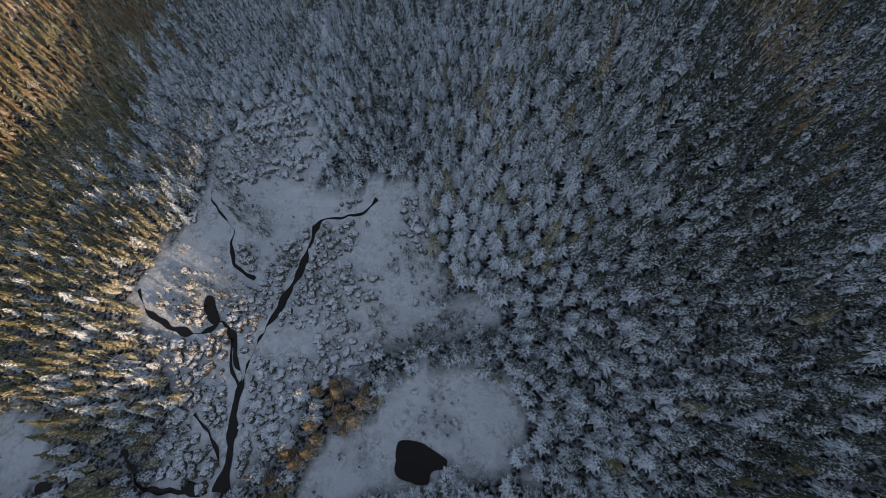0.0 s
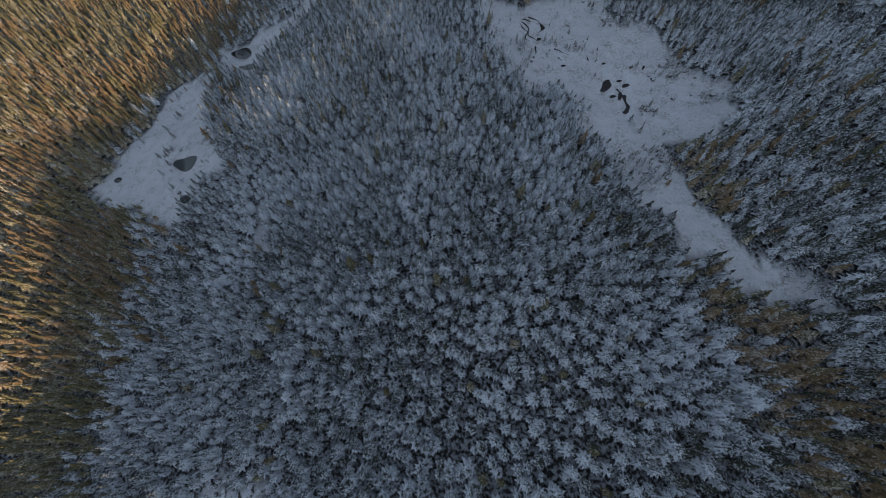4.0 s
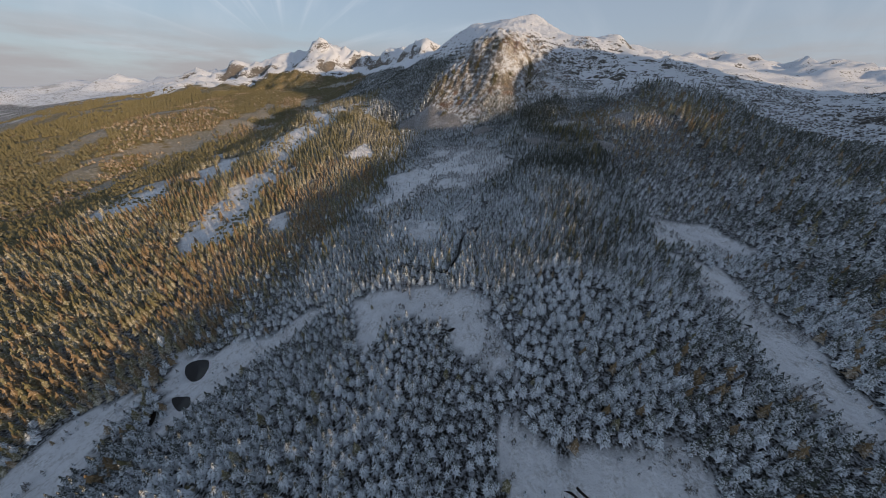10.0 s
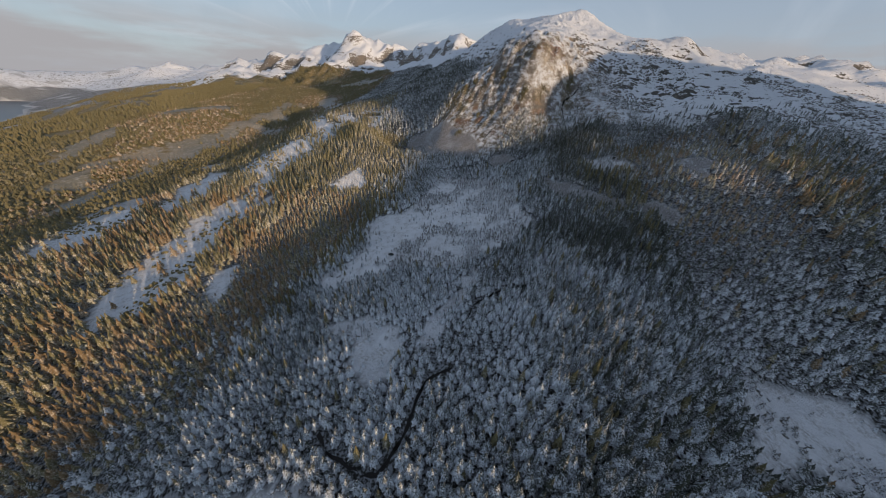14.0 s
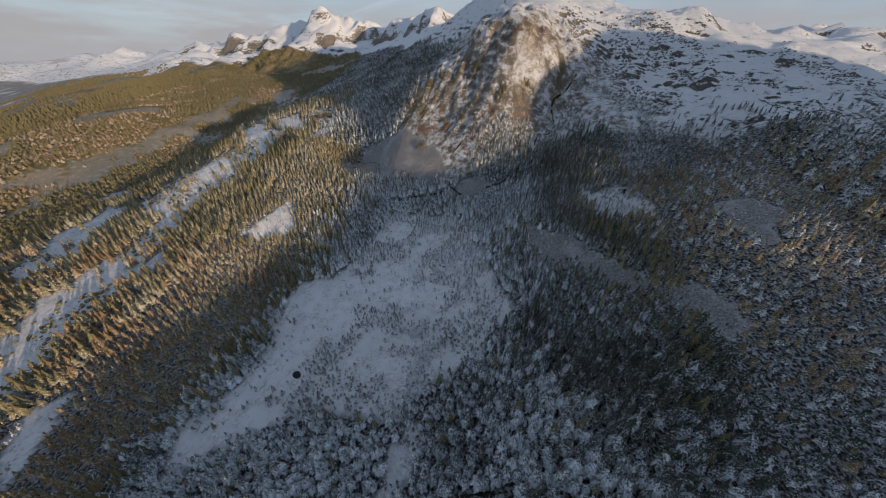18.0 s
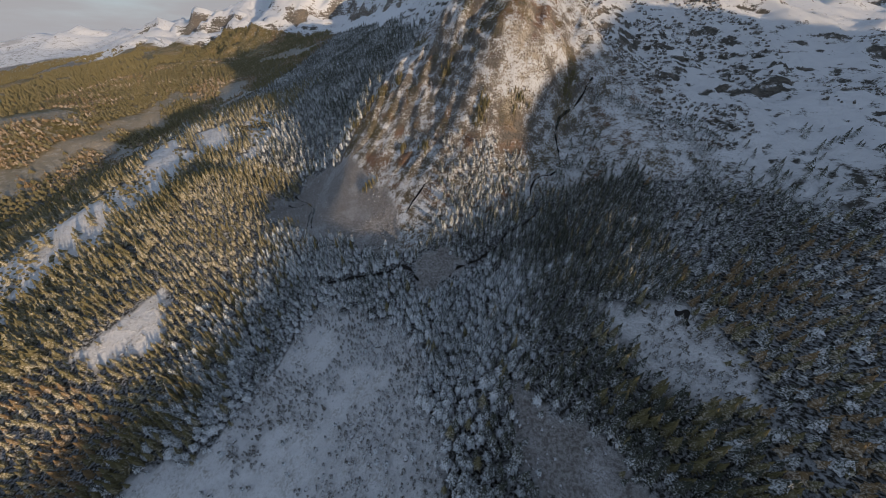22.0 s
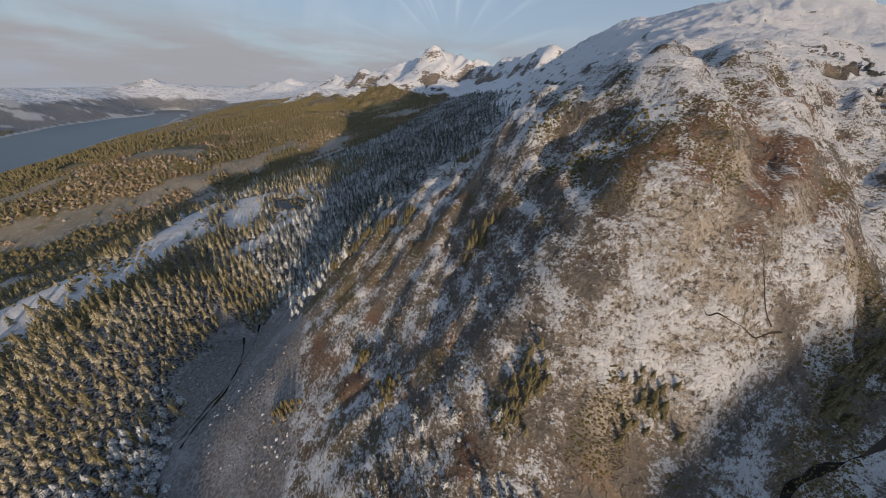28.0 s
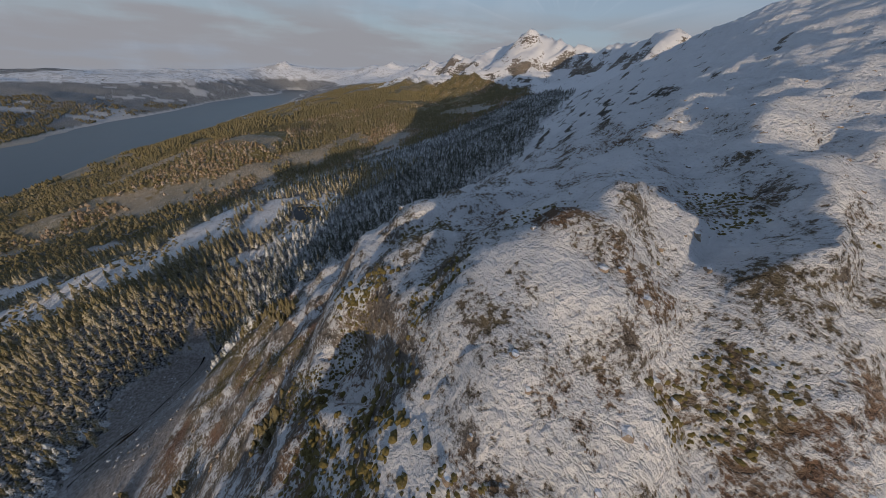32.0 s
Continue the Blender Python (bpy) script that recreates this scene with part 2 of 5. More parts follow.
def value_noise(x, y, size, seed=0):
    """Smooth noise from -1 to 1 with features of the given size."""
    u, v = np.asarray(x, float) / size, np.asarray(y, float) / size
    iu, iv = np.floor(u), np.floor(v)
    fu, fv = u - iu, v - iv
    fu, fv = fu * fu * (3 - 2 * fu), fv * fv * (3 - 2 * fv)
    a, b = hash2(iu, iv, seed), hash2(iu + 1, iv, seed)
    c, d = hash2(iu, iv + 1, seed), hash2(iu + 1, iv + 1, seed)
    return 2 * ((a + (b - a) * fu) * (1 - fv) + (c + (d - c) * fu) * fv) - 1


def smooth(e0, e1, v):
    q = np.clip((np.asarray(v, float) - e0) / (e1 - e0), 0, 1)
    return q * q * (3 - 2 * q)


def base_height(x, y):
    """The lie of the land, interpolated between the landform lines."""
    x, y = np.asarray(x, float).ravel(), np.asarray(y, float).ravel()
    out = np.empty(len(x))
    for i in range(0, len(x), 20000):
        d = np.sqrt((x[i:i + 20000, None] - NODES[:, 0]) ** 2 + (y[i:i + 20000, None] - NODES[:, 1]) ** 2 + SOFT ** 2)
        out[i:i + 20000] = d @ WEIGHTS[:-1] + WEIGHTS[-1]
    return out


def rocky(x, y, z):
    """How far a place lies on rough mountain ground, from 0 to 1: the massif, its cliffs and the far peaks."""
    massif = smooth(735, 800, y + 0.35 * np.clip(x - 60, -400, 0) + 0.2 * np.clip(100 - x, -500, 0)) * smooth(150, 195, z)
    east = 0.85 * smooth(590, 720, y + 0.3 * (x - 200)) * smooth(150, 260, x) * smooth(125, 165, z)
    return np.maximum(np.maximum(massif, east), smooth(205, 275, z))


def terrain(x, y):
    shape = np.shape(x)
    x, y = np.asarray(x, float).ravel(), np.asarray(y, float).ravel()
    z = base_height(x, y)
    r = rocky(x, y, z)
    far = smooth(900, 1500, np.hypot(x, y - 400))
    # ribs and gullies that run down the face, then rough rock at smaller sizes
    def fold(u, v, size, seed):
        a = 0.6 + 1.7 * seed
        c, q = math.cos(a), math.sin(a)
        u, v = c * u - q * v, q * u + c * v
        u = u + 0.3 * size * value_noise(u, v, 0.8 * size, seed + 60)
        return 0.8 - 2 * np.sqrt(value_noise(u, v, size, seed) ** 2 + 0.012)

    face = r * smooth(940, 860, y) * smooth(-60, 0, x)
    sway = 5 * value_noise(x, y, 28, 55)
    ribs = 2.0 * value_noise(x + 0.35 * y + sway, 0.2 * y, 27, 56) + 2.7 * value_noise(x + 0.3 * y + sway, 0.22 * y, 13, 1) + 1.3 * value_noise(x - 0.2 * y + sway, 0.3 * y, 5.5, 2)
    lift = 1 + 0.9 * smooth(180, 300, x) * smooth(1100, 900, y)
    rough = 3.4 * lift * fold(x, y, 70, 3) + 2.4 * lift * fold(x, y, 31, 4) + 1.1 * fold(x, y, 14, 5) + 0.5 * value_noise(x, y, 6.5, 6)
    big = 30 * fold(x, y, 430, 9) + 30 * fold(x, y, 190, 10) + 20 * fold(x, y, 95, 11) + 14 * fold(x, y, 48, 12) + 7 * fold(x, y, 25, 13)
    fine = r * (1 - far) * (1.0 * fold(x, y, 7.5, 7) + 0.6 * fold(x, y, 3.8, 8))
    gentle = 1.6 * value_noise(x, y, 60, 21) + 0.5 * value_noise(x, y, 17, 22)
    shelf = smooth(795, 812, y) * smooth(1000, 900, y) * smooth(10, 40, x) * smooth(150, 125, x)
    z = z + gentle + 0.75 * r * (1 - 0.7 * shelf) * rough + 1.5 * shelf * value_noise(x, y, 13, 23) + 0.75 * shelf * value_noise(x, y, 5.5, 24) + face * ribs + r * far * big + fine
    # ledges: the rock breaks in steps along the tops
    per = 9.0 + 14.0 * far
    lie = z + 5 * value_noise(x, y, 48, 14) + 0.06 * x
    step = lie / per
    ledge = per * (np.floor(step) + smooth(0.3, 0.72, step - np.floor(step))) - lie
    z = z + r * (1 - 0.6 * shelf) * (1 - 0.75 * smooth(150, 230, x) * smooth(1150, 1000, y)) * ledge * np.clip(0.25 + 0.4 * value_noise(x, y, 70, 15), 0, 0.6)
    # low benches of rock with snow between them on the dome and the plateau
    lie = z + 1.6 * value_noise(x, y, 19, 17) + 0.05 * y
    step = lie / 2.6
    bench = 2.6 * (np.floor(step) + smooth(0.35, 0.62, step - np.floor(step))) - lie
    z = z + r * (1 - far) * smooth(228, 240, z) * bench * np.clip(0.3 + 0.7 * value_noise(x, y, 33, 18), 0, 0.9)
    # a dark west-facing crag under the rim
    crag = smooth(34, 20, np.abs(y - 836)) * smooth(26, 12, np.abs(x - 46))
    z = z + crag * 2.5 * np.tanh((x - 46 + 3 * value_noise(x, y, 9, 16)) / 2.2)
    # a steep gully down the right of the face, and the rib beside it
    line = 113 + 0.18 * (y - 817) + 2 * value_noise(x, y, 14, 19)
    z = z + r * smooth(45, 25, np.abs(y - 815)) * (1.0 * np.exp(-((x - line - 7) / 4.0) ** 2) - 1.1 * np.exp(-((x - line) / 3.4) ** 2))
    # slanting ribs on the western half of the face: long flanks turned from the sun, short steep ones towards it
    tilt = smooth(94, 76, x + 5 * value_noise(x, y, 16, 26)) * smooth(-50, -25, x) * smooth(850, 822, y) * smooth(143, 162, z) * smooth(248, 236, z)
    run = 0.83 * x - 0.55 * y + 5 * value_noise(x, y, 27, 27) + 2 * value_noise(x, y, 9, 28)
    for span, high in ((15.0, 2.6), (6.3, 0.8)):
        part_way = run / span - np.floor(run / span)
        saw = np.where(part_way < 0.76, part_way / 0.76, (1 - part_way) / 0.24)
        z = z + tilt * high * (0.75 + 0.5 * value_noise(x, y, 31, 29)) * (saw - 0.5)
    # a steep-sided dark hollow in the shelf
    pit = np.hypot((x - 75) / 8.5, (y - 808) / 5.5) + 0.3 * value_noise(x, y, 5, 25)
    z = z - 5.0 * smooth(1.15, 0.65, pit)
    # a saddle added to the unseen eastern ridge lets low sun through to the creek bog
    z = z - 19 * np.exp(-((0.602 * x + 0.799 * y + 17) / 19) ** 2) * smooth(170, 240, x) * smooth(620, 520, x)
    hills = smooth(350, 800, -x) * (1 - r) * smooth(-28, 20, z)
    z = z + hills * (12 * value_noise(x, y, 260, 31) + 5 * value_noise(x, y, 90, 32))
    swells = smooth(170, 330, -x) * (1 - r) * smooth(-20, 30, z) * smooth(1500, 1100, y)
    z = z + swells * (4.5 * value_noise(x + 0.15 * y, 0.3 * y, 62, 35) + 2 * value_noise(x, 0.5 * y, 30, 36))
    # sharp summits that stand above the far range
    for px, py, top, reach in SUMMITS:
        d = np.hypot(x - px, y - py) * (1 + 0.22 * value_noise(x, y, 60, 33) + 0.1 * value_noise(x, y, 22, 34))
        z = z + top * np.clip(1 - d / reach, 0, 1) ** 1.25
    return z.reshape(shape)

# ---- plan of open ground, pools and creeks, in metres ----
CLEARINGS, POOLS, CREEKS = {}, {}, {}
CLEARINGS["creek_bog"] = [(-30, 113), (-25, 92), (-31, 72), (-6, 66), (3, 56), (2, 43), (6, 31), (21, 25), (18, 19), (6, 18), (-10, 19), (-21, 12), (-34, 9), (-46, 2), (-55, -2), (-58, -7), (-80, -4), (-77, 13), (-80, 35), (-88, 49), (-81, 66), (-66, 78), (-67, 96), (-57, 105)]
CLEARINGS["lake_shore"] = [(-150, 790), (-158, 830), (-196, 868), (-212, 905), (-172, 902), (-146, 860), (-139, 815), (-142, 790)]
CLEARINGS["pond_bog"] = [(-22, 5), (-12, 10), (1, 11), (14, 9), (20, 0), (21, -8), (20, -17), (34, -20), (34, -21), (-40, -10), (-34, -2)]
CLEARINGS["south_bog"] = [(-125, 24), (-115, 21), (-108, 13), (-103, 0), (-116, 2)]
CLEARINGS["slip"] = [(-52, 214), (-47, 215), (-44, 205), (-41, 187), (-47, 182), (-51, 196)]
CLEARINGS["west_bog"] = [(-161, 248), (-151, 262), (-129, 292), (-110, 323), (-98, 323), (-94, 301), (-91, 273), (-75, 258), (-70, 241), (-79, 236), (-85, 219), (-91, 209), (-124, 228)]
CLEARINGS["west_bog_north"] = [(-110, 347), (-84, 350), (-55, 357), (-29, 369), (-27, 360), (-42, 346), (-52, 333), (-69, 323), (-72, 308), (-90, 324)]
CLEARINGS["west_bog_south"] = [(-138, 278), (-131, 293), (-126, 312), (-108, 326), (-98, 314), (-94, 300), (-101, 282), (-101, 271), (-113, 268), (-121, 268)]
CLEARINGS["east_bog"] = [(71, 315), (88, 310), (105, 305), (132, 310), (138, 291), (151, 280), (152, 267), (156, 256), (164, 243), (171, 236), (167, 228), (159, 217), (157, 209), (153, 206), (112, 206), (113, 217), (103, 224), (98, 247), (80, 246), (73, 265), (69, 282)]
CLEARINGS["east_bog_south"] = [(113, 226), (126, 215), (132, 188), (133, 170), (143, 156), (157, 137), (153, 132), (146, 140), (131, 141), (125, 155), (113, 153), (116, 175), (105, 181), (107, 201)]
CLEARINGS["east_bog_far"] = [(179, 450), (215, 452), (232, 425), (211, 412), (191, 416), (166, 413)]
CLEARINGS["east_strip"] = [(173, 412), (204, 396), (204, 362), (204, 339), (201, 317), (187, 316), (178, 328), (176, 351), (177, 380)]
CLEARINGS["horseshoe"] = [(-10, 375), (10, 382), (40, 371), (64, 363), (62, 352), (76, 338), (78, 331), (66, 329), (47, 354), (37, 360), (21, 358), (16, 340), (2, 346)]
CLEARINGS["mid_bog_a"] = [(-43, 575), (-6, 599), (12, 561), (17, 514), (-1, 493), (-34, 469), (-42, 483), (-22, 522)]
CLEARINGS["mid_bog_b"] = [(-15, 443), (0, 450), (11, 459), (25, 449), (35, 426), (29, 418), (15, 423), (7, 437)]
CLEARINGS["mid_bog_c"] = [(49, 466), (59, 501), (67, 508), (61, 480), (50, 442), (40, 436), (41, 452)]
CLEARINGS["mid_bog_d"] = [(56, 537), (83, 591), (100, 552), (83, 537), (62, 517)]
CLEARINGS["valley_bog"] = [(-25, 498), (-36, 540), (-47, 559), (-13, 577), (-11, 619), (0, 661), (62, 646), (82, 604), (94, 552), (91, 535), (75, 523), (63, 509), (55, 502), (-35, 490)]
CLEARINGS["strip_west"] = [(-316, 460), (-364, 543), (-332, 593), (-275, 511), (-291, 474)]
CLEARINGS["strip_west_b"] = [(-175, 416), (-206, 465), (-208, 512), (-222, 563), (-185, 611), (-179, 563), (-158, 504), (-145, 464), (-157, 436)]
CLEARINGS["strip_west_c"] = [(-138, 480), (-125, 499), (-107, 482), (-105, 453)]
CLEARINGS["knoll_bog"] = [(-279, 660), (-298, 765), (-225, 720), (-185, 659), (-201, 654), (-223, 627)]
CLEARINGS["knoll_bog_b"] = [(-237, 732), (-212, 748), (-186, 721), (-204, 707)]
CLEARINGS["knoll_bog_c"] = [(-186, 559), (-174, 579), (-166, 593), (-151, 582), (-169, 564), (-173, 551)]
CLEARINGS["knoll_bog_d"] = [(-110, 610), (-93, 655), (-81, 651), (-76, 623), (-98, 607)]
CLEARINGS["knoll_bog_e"] = [(-243, 845), (-219, 873), (-175, 824), (-187, 797)]
CLEARINGS["east_glade"] = [(106, 619), (123, 613), (144, 593), (166, 577), (163, 565), (178, 565), (187, 556), (193, 548), (183, 547), (170, 554), (162, 567), (148, 569), (139, 578), (118, 593), (109, 598)]
CLEARINGS["east_glade_b"] = [(139, 657), (164, 655), (184, 642), (178, 618), (154, 619), (147, 636)]
CLEARINGS["east_glade_c"] = [(208, 616), (224, 621), (227, 599), (220, 586), (212, 586), (212, 597)]
CLEARINGS["foot_glade"] = [(-81, 754), (-74, 787), (-12, 769), (23, 736), (45, 698), (30, 692), (4, 703), (-26, 713)]
CLEARINGS["foot_glade_b"] = [(53, 683), (68, 691), (80, 689), (78, 676), (70, 668), (61, 670)]
CLEARINGS["foot_glade_c"] = [(154, 650), (169, 660), (178, 653), (173, 642), (159, 633), (149, 637)]
CLEARINGS["creek_glade"] = [(-63, 726), (-108, 764), (-76, 762), (-41, 744), (-21, 730), (2, 713), (-12, 707)]
POOLS["south_pool"] = [(-12.3, -3.2), (-7.7, -3.3), (-2.8, -6.6), (-0.1, -8.9), (-1.2, -10.5), (-4.2, -10.7), (-6.0, -13.1), (-11.7, -11.3), (-13.7, -8.6)]
POOLS["creek_pool"] = [(-67.2, 44.4), (-64.9, 44.0), (-63.9, 40.6), (-62.1, 36.0), (-64.6, 35.8), (-67.7, 40.8)]
POOLS["fork_pool"] = [(-69.6, -2.2), (-66.4, -3.0), (-62.6, -5.9), (-66.6, -6.2), (-69.6, -4.3)]
POOLS["corner_pool"] = [(-107.5, 3.1), (-104.9, 3.3), (-102.6, 0.8), (-102.9, -0.3), (-106.2, 0.3)]
POOLS["west_pool"] = [(-100.5, 246.1), (-101.7, 250.2), (-95.8, 251.5), (-88.8, 250.1), (-88.3, 243.0), (-92.6, 241.0)]
POOLS["west_pool_b"] = [(-90.3, 224.2), (-87.0, 225.0), (-83.9, 222.5), (-85.3, 220.2), (-88.4, 221.1)]
POOLS["west_pool_c"] = [(-142.8, 250.4), (-140.8, 252.2), (-137.4, 250.2), (-139.1, 247.9)]
POOLS["north_pool"] = [(-90.3, 339.0), (-91.5, 344.6), (-83.1, 346.0), (-77.8, 340.9), (-77.1, 335.6), (-82.0, 334.0)]
POOLS["north_pool_b"] = [(-83.0, 324.7), (-75.4, 326.2), (-70.4, 321.3), (-74.5, 319.4)]
POOLS["north_pool_c"] = [(-88.1, 317.5), (-89.2, 321.5), (-83.8, 316.7), (-81.8, 312.3)]
POOLS["horseshoe_pool"] = [(47.6, 348.7), (49.9, 350.2), (51.4, 349.8), (49.2, 348.0)]
POOLS["valley_pool"] = [(-3.3, 515.5), (-3.7, 517.4), (-1.4, 518.1), (1.4, 515.8), (0.1, 514.2)]
POOLS["loop_pool"] = [(169.7, 650.9), (170.6, 649.9), (173.5, 650.9), (174.1, 649.3), (171.8, 645.4), (171.8, 643.9), (170.4, 643.0), (171.1, 646.4), (169.3, 646.8), (168.6, 648.3)]
POOLS["lake"] = [(-195.1, 861.4), (-188.9, 872.5), (-173.4, 879.3), (-153.3, 868.9), (-157.5, 857.6), (-173.2, 853.5)]
CREEKS["bog_creek"] = (1.3, [(-89, 50), (-87, 46), (-84, 42), (-77, 37), (-69, 34), (-62, 36), (-59, 32), (-58, 26), (-56, 21), (-57, 17), (-58, 10), (-58, 2), (-60, -6)])
CREEKS["bog_creek_c"] = (0.7, [(-67, 79), (-66, 74), (-59, 64), (-59, 58), (-58, 52), (-52, 47)])
CREEKS["bog_creek_d"] = (0.8, [(-89, 8), (-84, 2), (-81, -2), (-73, -4), (-66, -5)])
CREEKS["bog_creek_e"] = (0.6, [(-70, 13), (-66, 9), (-62, 4), (-60, -1)])
CREEKS["bog_creek_f"] = (0.9, [(-32, 57), (-29, 61), (-22, 60), (-16, 60), (-11, 63)])
CREEKS["east_creek_c"] = (0.35, [(95, 286), (99, 291), (95, 294), (91, 297), (88, 297), (88, 292), (90, 288), (88, 283), (93, 280)])
CREEKS["east_creek_d"] = (0.9, [(180, 369), (182, 366), (183, 363), (186, 362)])
CREEKS["foot_creek"] = (1.1, [(-2, 672), (17, 677), (35, 680), (46, 683), (53, 680), (60, 673)])
CREEKS["cliff_creek"] = (0.9, [(158, 807), (148, 791), (138, 781), (134, 771), (136, 755), (134, 743), (122, 738), (119, 728), (123, 717), (116, 709), (105, 702), (100, 695), (91, 688), (80, 682), (76, 676)])
CREEKS["west_creek"] = (0.7, [(-80, 772), (-58, 755), (-43, 740), (-38, 727), (-33, 716)])
CREEKS["slope_creek"] = (0.8, [(52, 733), (48, 727), (44, 721), (42, 716)])
CREEKS["glade_creek"] = (0.9, [(-82, 762), (-54, 749), (-40, 738), (-36, 730), (-32, 720), (-29, 714)])

CREEKS["wood_creek"] = (0.85, [(98, 484), (84, 481), (72, 473), (66, 466), (65, 457)])
CREEKS["wood_creek_b"] = (0.8, [(62, 428), (53, 422), (51, 415), (50, 406), (48, 396), (43, 387), (34, 388), (23, 391), (16, 396)])
POOLS["east_tarn"] = [(122.9, 248.4), (119.6, 245.6), (117.5, 244.4), (116.2, 245.5), (118.0, 248.3), (119.7, 251.2), (122.4, 252.5), (123.2, 251.3)]
POOLS["east_tarn_b"] = [(131.7, 248.0), (130.1, 247.1), (128.7, 246.7), (127.5, 247.1), (128.0, 247.9), (128.6, 248.8), (130.4, 249.2), (131.2, 248.8)]
POOLS["east_tarn_c"] = [(123.0, 241.7), (121.6, 241.0), (120.5, 240.7), (119.5, 241.0), (120.0, 241.7), (120.4, 242.4), (121.8, 242.7), (122.5, 242.4)]
POOLS["east_tarn_d"] = [(129.0, 251.2), (127.9, 250.6), (126.9, 250.4), (126.0, 250.6), (126.3, 251.1), (126.6, 251.6), (127.8, 251.8), (128.5, 251.6)]
POOLS["east_tarn_e"] = [(104.3, 262.9), (103.4, 262.4), (102.5, 262.2), (101.5, 262.3), (101.7, 262.8), (101.9, 263.3), (103.1, 263.5), (103.8, 263.4)]
POOLS["east_tarn_f"] = [(96.1, 282.0), (95.1, 281.3), (94.3, 281.0), (93.4, 281.3), (93.7, 282.0), (93.9, 282.8), (95.0, 283.1), (95.6, 282.8)]
POOLS["east_tarn_g"] = [(99.5, 289.3), (98.5, 288.2), (97.7, 287.8), (97.0, 288.3), (97.4, 289.4), (97.7, 290.5), (98.7, 290.9), (99.2, 290.4)]
POOLS["east_tarn_h"] = [(124.4, 262.9), (123.6, 262.4), (122.9, 262.2), (122.2, 262.4), (122.5, 262.9), (122.7, 263.3), (123.6, 263.5), (124.1, 263.4)]
POOLS["east_tarn_i"] = [(142.2, 257.6), (141.3, 256.8), (140.7, 256.5), (140.5, 256.9), (141.1, 257.7), (141.6, 258.5), (142.3, 258.8), (142.4, 258.5)]
CREEKS["east_run"] = (0.5, [(88.4, 297.3), (90.6, 291.4), (90.3, 285.8), (92.5, 282.5), (93.3, 281.2)])
CREEKS["east_run_b"] = (0.4, [(92.6, 298.8), (97.1, 294.6), (98.6, 288.9)])
CREEKS["east_run_c"] = (0.6, [(91.7, 277.1), (90.6, 271.2), (92.1, 268.6), (94.0, 268.3)])
CREEKS["east_run_d"] = (0.6, [(100.8, 274.2), (102.8, 272.8), (105.5, 271.1), (107.7, 269.9)])
CREEKS["east_run_e"] = (0.6, [(101.8, 268.3), (103.1, 265.5)])
CREEKS["east_run_f"] = (0.5, [(117.0, 269.1), (116.1, 265.7)])
CREEKS["east_run_g"] = (0.9, [(127.0, 242.4), (126.2, 237.7), (125.8, 233.8), (122.0, 230.5)])
CREEKS["east_run_h"] = (0.9, [(124.8, 246.1), (125.4, 243.0), (123.8, 238.8)])
CREEKS["bog_fork"] = (1.3, [(-31.0, 59.3), (-35.5, 49.5), (-43.2, 37.6), (-49.6, 30.9), (-53.8, 24.0), (-56.5, 15.6), (-57.4, 4.7), (-57.6, -7.5)])
CREEKS["bog_fork_b"] = (0.8, [(-58.9, 31.0), (-59.7, 25.0), (-56.5, 17.1)])

# ---- what grows where ----
MOUNTAIN = [(-30, 735), (18, 695), (54, 692), (77, 700), (100, 706), (120, 721), (167, 729), (210, 735), (245, 700), (300, 690),
            (360, 640), (430, 560), (600, 500), (1900, 300), (1900, 3300), (-4700, 3300), (-2500, 2150), (-1500, 1900), (-900, 1750),
            (-550, 1650), (-200, 1380), (-90, 1150), (-25, 1000), (8, 920), (10, 850), (-6, 800), (-28, 765)]
SPARSE = ("creek_bog", "valley_bog", "east_bog_south", "east_strip", "foot_glade_c", "east_glade_b", "horseshoe", "mid_bog_d")


HEATH = ("foot_glade", "east_glade", "east_glade_c", "creek_glade", "foot_glade_b")


# patches of the mountain's face, as (x, y, reach) in plan
SLABS = [(104, 779, 10), (116, 784, 9), (125, 798, 7), (131, 797, 7), (99, 773, 7), (113, 779, 8), (96, 790, 5), (118, 826, 6), (121, 838, 6), (110, 803, 3)]
RUST = [(113, 827, 4), (116, 831, 4), (112, 819, 4), (109, 822, 2), (118, 837, 4), (110, 812, 3), (93, 794, 4), (100, 794, 4), (107, 795, 5), (112, 799, 5), (118, 806, 4), (123, 816, 4), (115, 832, 3), (115, 824, 3), (116, 819, 3), (117, 813, 3), (94, 794, 7), (112, 793, 8), (106, 797, 11), (120, 809, 9), (100, 790, 7), (113, 803, 8), (150, 585, 16), (217, 602, 14), (170, 575, 14), (42, 811, 5), (113, 817, 5), (23, 776, 4), (91, 794, 6), (23, 789, 4), (30, 756, 4),
        (60, 770, 4), (78, 752, 5), (104, 760, 9), (133, 806, 6), (5, 760, 4), (124, 845, 5)]
